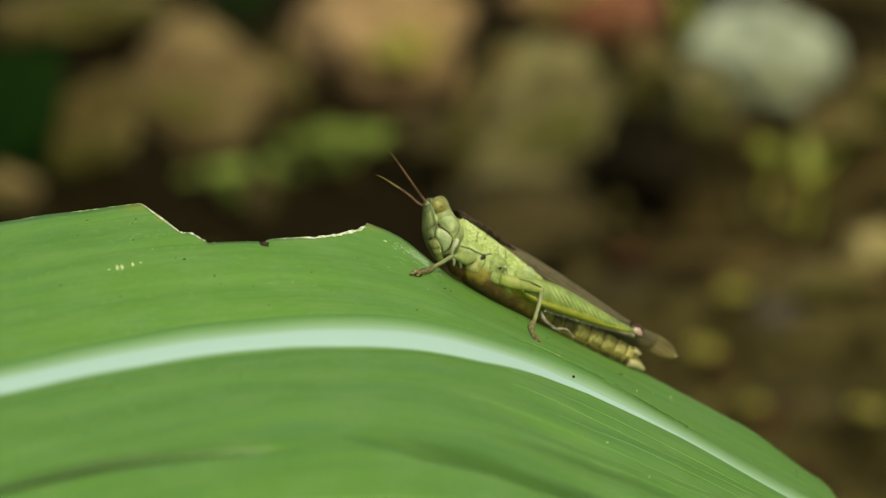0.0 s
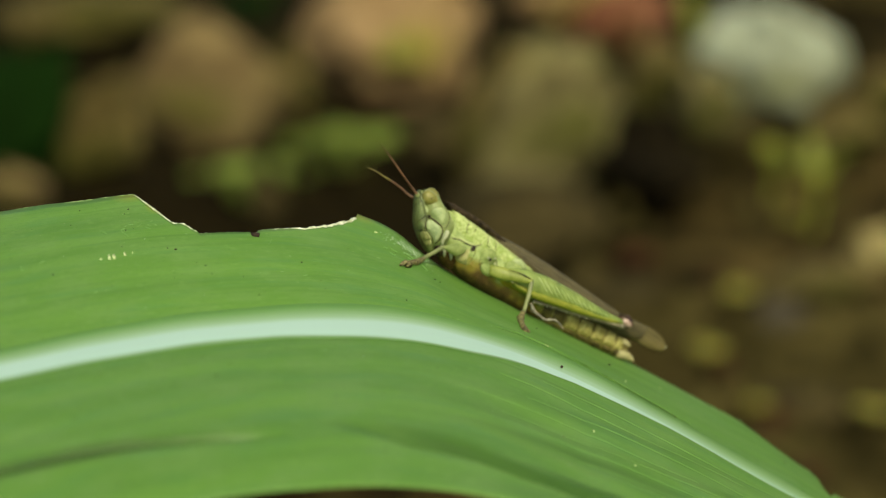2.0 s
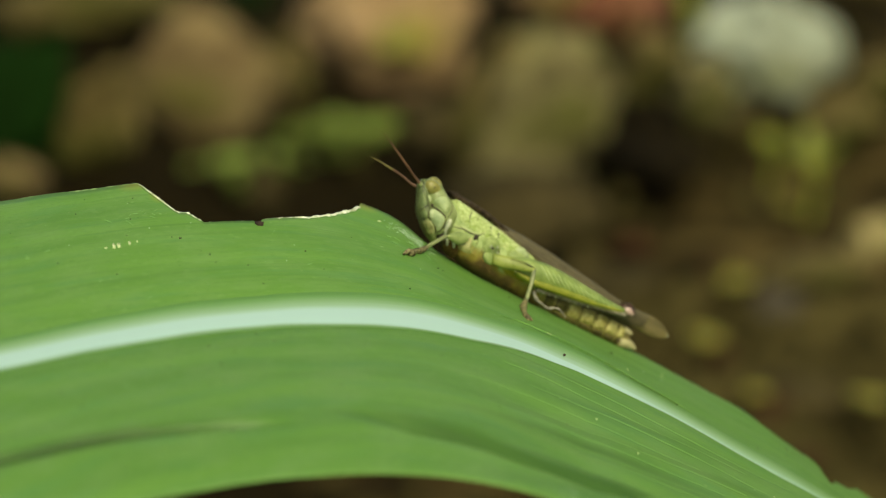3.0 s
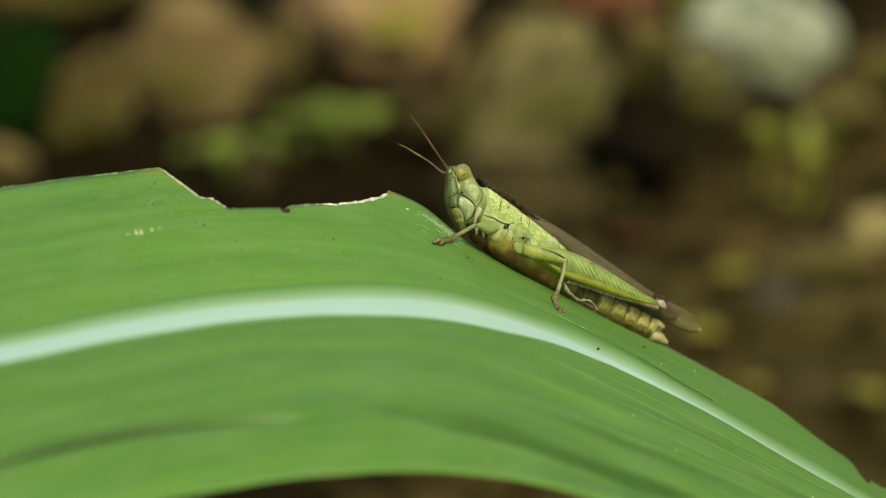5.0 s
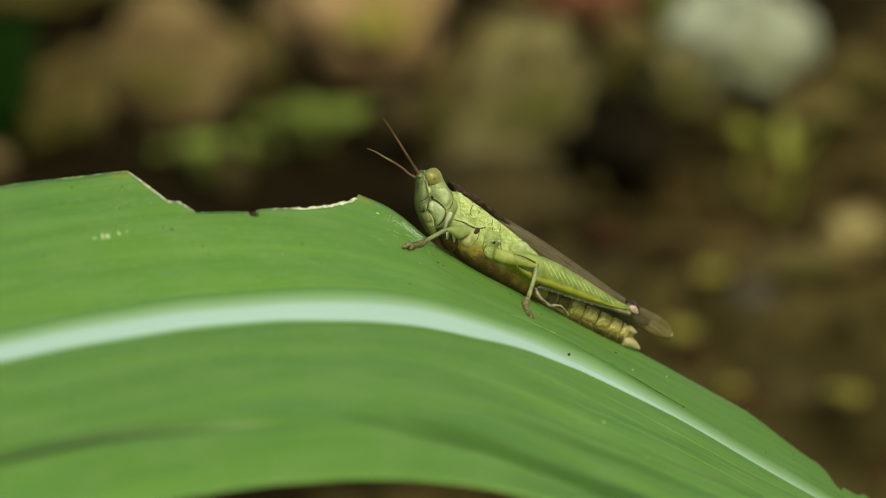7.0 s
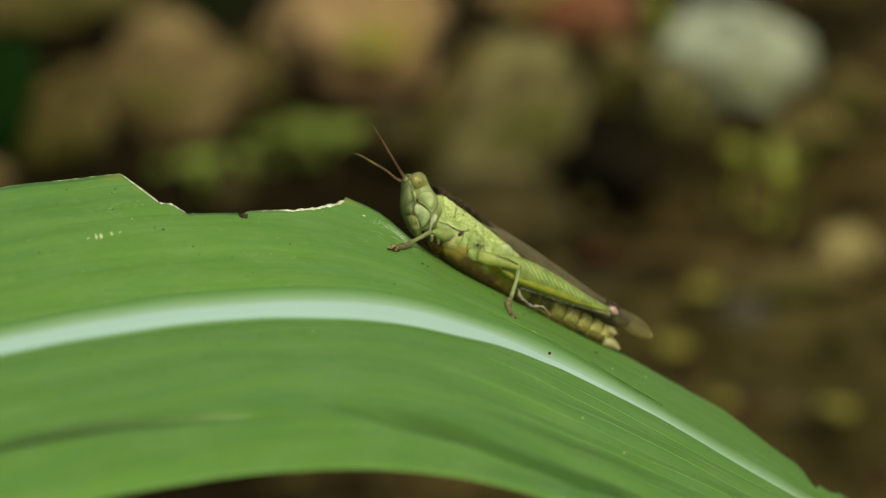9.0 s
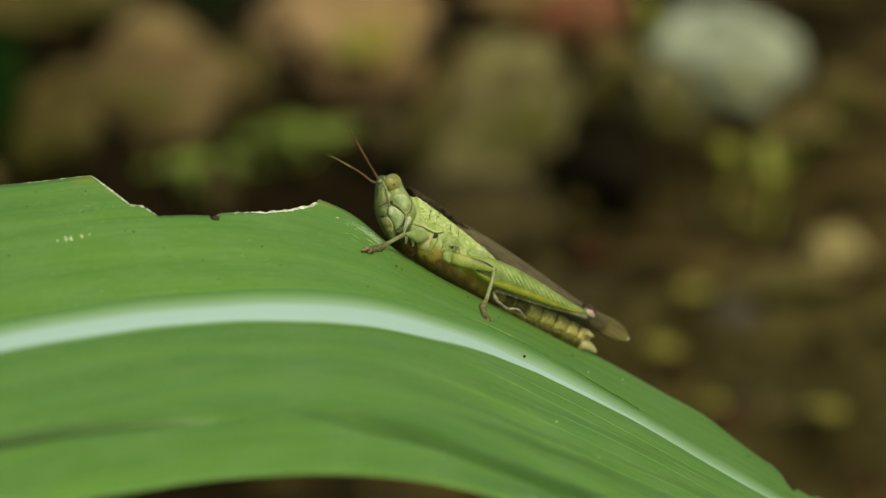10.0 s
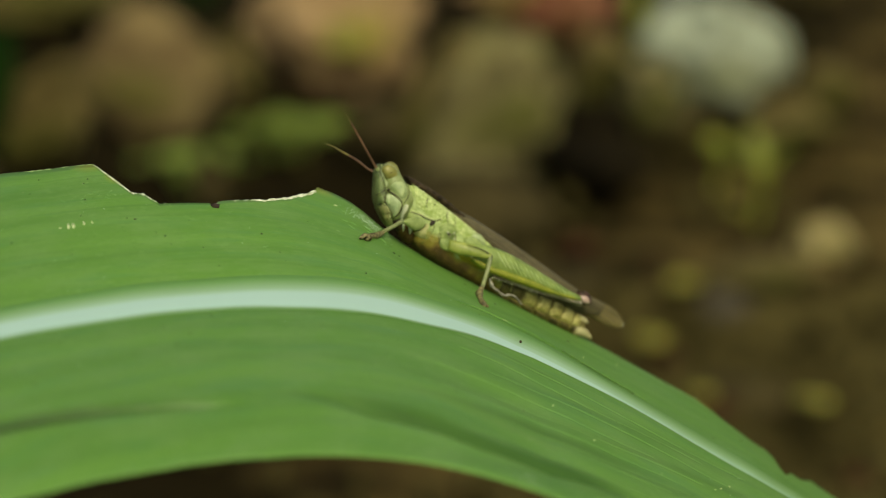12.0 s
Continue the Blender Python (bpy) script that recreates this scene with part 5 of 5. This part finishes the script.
    for pts, r in (([(-13.31, 3.46), (-12.65, 3.43), (-11.92, 3.28), (-11.17, 3.06)], 0.075), ([(-13.40, 3.45), (-13.70, 3.90), (-14.45, 4.55), (-15.15, 5.25)], 0.035), ([(-13.38, 3.42), (-13.70, 2.95), (-13.85, 2.45)], 0.05),
                   ([(-13.30, 3.40), (-13.12, 2.85), (-12.84, 2.15), (-12.12, 1.87), (-11.45, 1.55), (-10.95, 1.10)], 0.05), ([(-11.17, 3.06), (-10.86, 2.50), (-10.72, 1.82), (-10.82, 1.18)], 0.06),
                   ([(-12.98, 1.85), (-13.14, 1.62), (-13.25, 1.45)], 0.05), ([(-12.70, 1.12), (-12.05, 0.72), (-11.50, 0.48)], 0.05)):
        line("face_seam", ht, [(x, -2.0, z) for x, z in pts], r * 1.35, M_SUTURE, head, -0.02)
    line("lip_rim", ht, [(-12.75, -2.0, 1.96), (-12.08, -2.0, 1.80), (-11.50, -2.0, 1.45), (-11.15, -2.0, 1.02)], 0.05, M_RIM_PALE, head, 0.02)
    line("neck_seam", surface(head, pron), [(-11.64, -1.90, 5.61), (-11.18, -2.00, 5.06), (-10.95, -2.00, 4.44), (-10.83, -2.00, 3.76), (-10.98, -2.00, 3.07)], 0.07, M_FURROW, head)
    P("cheek_spot", blob((-13.36, -2.05, 3.43), (0.17, 0.15, 0.14)), M_SUTURE, parent=head)
    P("palp", tube([(-10.53, -2.10, 3.06), (-10.54, -2.30, 2.46), (-10.53, -2.30, 1.87), (-10.25, -2.10, 1.29)], [0.22, 0.34, 0.2, 0.17], 10), M_PALP, "pale jointed palp")
    P("palp", tube([(-9.78, -1.80, 1.18), (-9.46, -1.80, 0.77), (-9.25, -1.70, 0.37)], [0.15, 0.17, 0.1], 8), M_PALP, "pale jointed palp")
    P("palp", tube([(-8.91, -1.90, 1.16), (-8.53, -1.90, 0.78), (-8.39, -1.80, 0.49)], [0.16, 0.18, 0.08], 8), M_PALP, "pale jointed palp")

    # antennae: reddish segments, greenish tip
    P("antenna_base", blob((-15.41, -0.80, 5.02), (0.3, 0.26, 0.3)), M_HEAD)
    def feeler(base, mat_pts, radii, knots, tip_pts, tip_radii, tip_knots):
        """A jointed feeler that turns about its base."""
        shift = [tuple(Vector(p) - Vector(base)) for p in mat_pts]
        ob = P("antenna", tube(shift, radii, 8, 8, 0.16, knots), M_ANTENNA, "reddish brown jointed feeler")
        P("antenna_tip", tube([tuple(Vector(p) - Vector(base)) for p in tip_pts], tip_radii, 8, 8, 0.16, tip_knots), M_ANTENNA_TIP, parent=ob)
        ob.location = Vector(base) * MM
        FEELERS.append((ob, tuple(Vector(base) * MM)))

    feeler((-15.58, -0.90, 5.07), [(-15.58, -0.90, 5.07), (-16.91, -1.10, 5.49), (-18.74, -1.40, 6.12), (-20.31, -1.60, 6.69), (-21.65, -1.80, 7.15)], [0.17, 0.13, 0.12, 0.105, 0.085], 15,
           [(-21.54, -1.80, 7.10), (-22.31, -1.90, 7.35), (-23.15, -2.00, 7.60)], [0.09, 0.065, 0.025], 6)
    feeler((-15.05, 0.90, 4.96), [(-15.05, 0.90, 4.96), (-15.78, 1.10, 4.98), (-16.80, 1.30, 5.22), (-17.75, 1.50, 5.34), (-18.37, 1.60, 5.36)], [0.16, 0.12, 0.115, 0.11, 0.105], 12,
           [(-18.29, 1.60, 5.37), (-19.44, 1.80, 5.41), (-20.36, 2.00, 5.47), (-21.27, 2.20, 5.39)], [0.11, 0.10, 0.07, 0.025], 8)

    # abdomen
    belly = P("abdomen", loft([((3.49, 0.00, 4.25), (4.47, 0.00, -0.11), 2.1), ((6.50, 0.00, 4.22), (7.45, 0.00, 0.05), 1.95), ((9.90, 0.00, 4.31), (10.84, 0.00, 0.43), 1.75), ((13.31, 0.00, 4.41), (14.06, 0.00, 0.86), 1.5),
                       ((15.69, 0.00, 4.37), (16.43, 0.00, 1.27), 1.2), ((17.29, 0.00, 4.03), (17.79, 0.00, 1.64), 0.8)], 14, rings=0.12, ring_count=8, rough=0.04), M_ABDOMEN, "mottled yellow-brown ringed abdomen")
    at = surface(belly)
    bm = bmesh.new()
    for q in ((7.24, 0.00, 2.20), (8.11, 0.00, 2.47), (9.22, 0.00, 2.79), (10.36, 0.00, 3.05), (11.41, 0.00, 3.34), (12.46, 0.00, 3.62), (14.31, 0.00, 3.44), (12.40, 0.00, 2.52), (10.76, 0.00, 2.06)):
        hit = at.ray_cast(Vector((q[0], -9, q[2])) * MM, Vector((0, 1, 0)))[0]
        if hit:
            bmesh.ops.create_icosphere(bm, subdivisions=1, radius=0.1 * MM, matrix=Matrix.Translation(hit))
    tagged(P("belly_dots", bm, M_SUTURE, "tiny black dots", belly), kind="stuff")
    up = [(4.37, 1.9), (5.97, 2.25), (7.89, 2.75), (9.81, 3.1), (11.96, 3.55), (13.70, 3.9), (15.40, 4.05), (16.60, 3.95)]
    mid = [(4.98, 0.39), (6.44, 0.65), (8.29, 0.98), (10.14, 1.23), (12.08, 1.52), (13.84, 1.78), (15.47, 2.12), (16.68, 2.36)]
    low = [(5.93, 0.01), (7.33, 0.16), (8.80, 0.34), (10.71, 0.62), (12.62, 0.88), (14.43, 1.17), (15.93, 1.43), (16.89, 1.70)]
    for i in range(7):
        for name, top, base, mat, high in (("side_plate", up, mid, M_SEGMENT_DARK if i < 2 else M_SEGMENT, 0.21), ("belly_plate", mid, low, M_SEGMENT_DARK, 0.16)):
            quad = [Vector((*q, 0)) for q in (top[i], top[i + 1], base[i + 1], base[i])]
            corners = [quad[j].lerp(quad[(j + 1) % 4], f) for j in range(4) for f in (0.12, 0.5, 0.88)]
            plate(name, at, [(q.x, q.y) for q in corners], high, mat, belly, inset=0.93)
    P("valve", tube([(16.43, -0.40, 2.04), (17.74, -0.50, 2.39), (19.01, -0.50, 2.33)], [0.75, 0.6, 0.16], 12), M_VALVE, "pale horny abdomen tip")
    P("valve", tube([(15.62, -0.30, 3.26), (16.76, -0.40, 3.60), (17.72, -0.40, 3.76)], [0.7, 0.5, 0.14], 12), M_VALVE, "pale horny abdomen tip")

    # folded wings
    for s in (1, -1):
        wing = P("forewing", loft([((-5.23, 0.00, 6.14), (-4.00, 0.00, 5.18), 0.5), ((-1.63, 0.00, 6.48), (-0.48, 0.00, 4.49), 1.0), ((3.43, 0.00, 6.57), (4.30, 0.00, 3.58), 1.2), ((9.09, 0.00, 6.45), (9.68, 0.00, 3.20), 1.15),
                            ((14.39, 0.00, 6.32), (14.64, 0.00, 3.62), 0.75), ((17.54, 0.00, 6.63), (17.45, 0.00, 4.66), 0.24), ((18.57, 0.00, 6.68), (18.38, 0.00, 5.18), 0.06)], 6, 20), M_WING, "long brown folded forewing")
        if s < 0:
            wt = surface(wing)
            for pts in ([(-4.48, -0.80, 5.81), (1.05, -1.00, 5.98), (8.83, -1.00, 5.86), (15.43, -0.80, 5.93)], [(-4.10, -0.80, 5.58), (1.32, -1.00, 5.52), (9.03, -1.00, 5.52), (15.17, -0.80, 5.62)],
                        [(-3.52, -0.80, 5.31), (1.58, -1.00, 5.07), (9.26, -1.00, 5.12), (14.90, -0.80, 5.32)]):
                line("vein", wt, pts, 0.05, M_VEIN, wing)
        wing.location = (0, 0.85 * s * MM, 0)
    tip = P("hindwing", loft([((15.75, 0.00, 6.24), (16.16, 0.00, 4.47), 0.3), ((18.44, 0.00, 6.91), (18.55, 0.00, 4.59), 0.28), ((20.34, 0.00, 6.98), (20.52, 0.00, 4.84), 0.24), ((21.38, 0.00, 6.71), (21.69, 0.00, 5.27), 0.2), ((22.09, 0.00, 6.26), (22.26, 0.00, 5.66), 0.1)], 5, 14), M_HINDWING, "translucent olive wing tip")
    wt = surface(tip)
    for pts in ([(16.98, -0.20, 6.17), (19.01, -0.20, 6.47), (21.38, -0.20, 6.18)], [(17.11, -0.20, 5.63), (19.11, -0.20, 5.83), (21.32, -0.20, 5.68)], [(17.08, -0.20, 5.08), (18.91, -0.20, 5.26), (20.85, -0.20, 5.27)], [(16.95, -0.20, 6.53), (19.04, -0.20, 6.87), (21.35, -0.20, 6.55)]):
        line("vein", wt, pts, 0.045, M_VEIN, tip)
    P("tip_hook", blob((22.12, 0.00, 5.89), (0.14, 0.12, 0.34), 20), M_SPINE, parent=tip)

    # jumping leg, folded against the side
    fem = P("hind_femur", loft([((-3.03, -2.70, 2.60), (-2.70, -2.70, 1.73), 0.5), ((-1.21, -3.00, 3.49), (-0.73, -3.00, 1.51), 0.8), ((0.37, -3.30, 4.10), (1.04, -3.30, 1.48), 1.0), ((2.56, -3.40, 4.60), (3.11, -3.40, 1.75), 1.05),
                                ((6.27, -3.30, 4.90), (6.62, -3.30, 2.53), 0.9), ((10.15, -3.20, 4.98), (10.26, -3.20, 3.45), 0.65), ((12.74, -3.10, 5.08), (12.68, -3.10, 4.14), 0.5),
                                ((14.13, -3.00, 5.33), (14.10, -3.00, 4.48), 0.5)], 6, 24), M_FEMUR, "thick green jumping thigh with pale chevrons")
    ft = surface(fem)
    P("lower_keel", loft([((-0.98, -3.40, 1.98), (-0.66, -3.40, 1.41), 0.5), ((1.29, -3.80, 2.00), (1.46, -3.80, 1.28), 0.62), ((3.45, -3.90, 2.56), (3.55, -3.90, 1.64), 0.62), ((6.86, -3.80, 3.36), (6.97, -3.80, 2.44), 0.55),
                          ((10.49, -3.60, 3.97), (10.55, -3.60, 3.40), 0.45), ((13.69, -3.30, 4.86), (13.76, -3.30, 4.45), 0.35)], 5, 12), M_KEEL, "yellow lower ridge", fem)
    guides = [((1.42, -3.40, 3.80), (11.16, -3.20, 4.57)), ((2.22, -3.40, 3.28), (11.62, -3.20, 4.37)), ((3.25, -3.40, 2.81), (12.11, -3.20, 4.27))]
    for i in range(13):
        line("chevron", ft, [Vector(g[0]).lerp(Vector(g[1]), i / 12) for g in guides], 0.085 - 0.0017 * i, M_CHEVRON, fem, 0.01)
    knee = P("hind_knee", blob((14.56, -3.00, 5.34), (1.05, 0.5, 0.72), 5, 0.15), M_KNEE, "dark brown knee with a pinkish patch", fem)
    P("knee_patch", blob((14.62, -3.35, 5.16), (0.72, 0.3, 0.42), 5, 0.2), M_KNEE_PATCH, "pinkish pale patch", fem)
    bm = bmesh.new()
    for i in range(17):
        q = Vector((0.98, -3.00, 4.37)).lerp(Vector((9.04, -3.00, 5.18)), i / 16)
        hit = ft.ray_cast(Vector((q.x, -9, q.z - 0.25)) * MM, Vector((0, 1, 0)))[0]
        if hit:
            bmesh.ops.create_icosphere(bm, subdivisions=1, radius=(0.05 + 0.03 * (i % 3 == 0)) * MM, matrix=Matrix.Translation(hit))
    tagged(P("edge_dots", bm, M_SUTURE, "row of tiny black dots", fem), kind="stuff")
    P("knee_cap", blob((14.13, -3.00, 5.63), (0.75, 0.5, 0.3), 5, 0.1), M_STRIPE, parent=fem)
    shin = P("hind_tibia", tube([(14.47, -3.20, 4.54), (11.98, -3.40, 3.83), (8.98, -3.50, 2.97), (5.27, -3.50, 2.00), (2.54, -3.40, 1.28)], [0.34, 0.26, 0.25, 0.25, 0.28], 10), M_SHIN, "thin spined shin folded under the thigh")
    for i in range(9):
        q = Vector((2.57, -3.60, 1.15)).lerp(Vector((9.39, -3.60, 2.90)), i / 8)
        P("spine", tube([q, q + Vector((0.14, -0.06, -0.10))], [0.065, 0.035], 6, 2), M_SPINE, parent=shin)
    P("spur", blob((14.19, -3.50, 4.39), (0.3, 0.25, 0.22)), M_SHIN, parent=shin)
    P("hind_tarsus", tube([(2.46, -3.30, 0.93), (3.14, -3.50, 0.27), (3.82, -4.20, -0.00), (4.41, -4.80, -0.18), (5.34, -5.00, 0.35), (5.95, -5.20, 0.25), (6.73, -5.40, -0.13)], [0.16, 0.20, 0.12, 0.17, 0.10, 0.10, 0.05], 10, 8, 0.35, 7), M_HIND_FOOT, "pale jointed hind foot")

    # middle leg
    P("mid_femur", loft([((-4.10, -2.90, 2.25), (-3.68, -2.90, 1.12), 0.4), ((-2.75, -3.55, 2.72), (-2.38, -3.55, 1.22), 0.6), ((-1.05, -4.20, 3.10), (-0.85, -4.20, 1.82), 0.5), ((0.53, -4.70, 3.18), (0.62, -4.70, 2.40), 0.36)], 8, 24), M_MID_FEMUR, "olive green middle thigh")
    plate("hind_trochanter", surface(trunk, fem), [(-2.42, 1.60), (-1.06, 1.80), (0.32, 1.92), (1.40, 1.89), (1.35, 1.45), (0.18, 1.30), (-1.44, 1.10)], 0.35, M_YELLOW, fem, "translucent yellow base of the thigh")
    for q in ((-1.80, 2.28), (-1.28, 1.99), (-1.5, 2.12)):
        P("hair", tube([(q[0], -4.1, q[1]), (q[0] + 0.12, -4.3, q[1] - 0.45)], [0.05, 0.02], 6, 2), M_SPINE, parent=trunk)
    P("mid_femur_edge", tube([(-2.53, -4.60, 2.45), (-1.08, -4.90, 2.83), (0.24, -5.00, 2.92)], [0.03, 0.05, 0.07], 6), M_SUTURE)
    P("mid_tibia", tube([(0.56, -4.70, 2.95), (0.85, -5.00, 1.85), (1.05, -5.30, 0.33), (1.06, -5.90, -1.29)], [0.32, 0.27, 0.24, 0.27], 10), M_LEG, "slim grey-green shin")
    P("mid_tarsus", tube([(0.99, -5.90, -1.18), (0.74, -6.70, -2.12), (0.44, -8.50, -2.98), (0.50, -9.70, -3.57), (1.14, -9.80, -3.50)], [0.28, 0.42, 0.28, 0.4, 0.12], 12, 8, 0.14, 5), M_TARSUS, "brown clawed foot")

    # front leg
    P("front_femur", loft([((-7.70, -2.40, 2.61), (-7.56, -2.40, 1.79), 0.3), ((-8.66, -2.60, 2.50), (-8.23, -2.60, 1.03), 0.5), ((-9.47, -2.90, 2.04), (-9.16, -2.90, 0.80), 0.5), ((-10.15, -3.15, 1.42), (-9.96, -3.15, 0.79), 0.32), ((-10.66, -3.35, 0.97), (-10.53, -3.35, 0.60), 0.22)], 6, 16), M_COXA, "short yellow-green front thigh")
    P("front_tibia", tube([(-10.56, -3.40, 0.89), (-11.25, -3.60, -0.10), (-12.06, -3.90, -1.23), (-12.68, -4.40, -2.03)], [0.28, 0.24, 0.24, 0.26], 10), M_LEG, "slim grey-green shin")
    P("front_tarsus", tube([(-12.46, -4.30, -1.76), (-13.66, -6.10, -2.88), (-14.45, -7.00, -3.32), (-15.21, -8.00, -4.04), (-15.78, -8.30, -4.15), (-16.22, -8.60, -4.76)], [0.24, 0.34, 0.26, 0.38, 0.28, 0.12], 12, 8, 0.2, 9), M_TARSUS, "brown clawed foot")


hopper()


def motions():
    """The feelers spread slowly; all else rests."""
    turns = ([(0, 0), (4.5, 0), (5.5, 0.5), (6.5, 1.2), (7, 2), (9, 3), (10, 4.1), (10.5, 4.9), (11, 5.3), (12, 5.2)],
             [(0, 0), (2.5, -0.7), (4.5, -2.2), (5.5, -2.6), (7, -3.6), (9, -3.7), (10.5, -4.8), (12, -4.4)])
    for (ob, base), rows in zip(FEELERS, turns):
        walk(ob, [(t, pose(*base, 0, a, 0)) for t, a in rows])


motions()
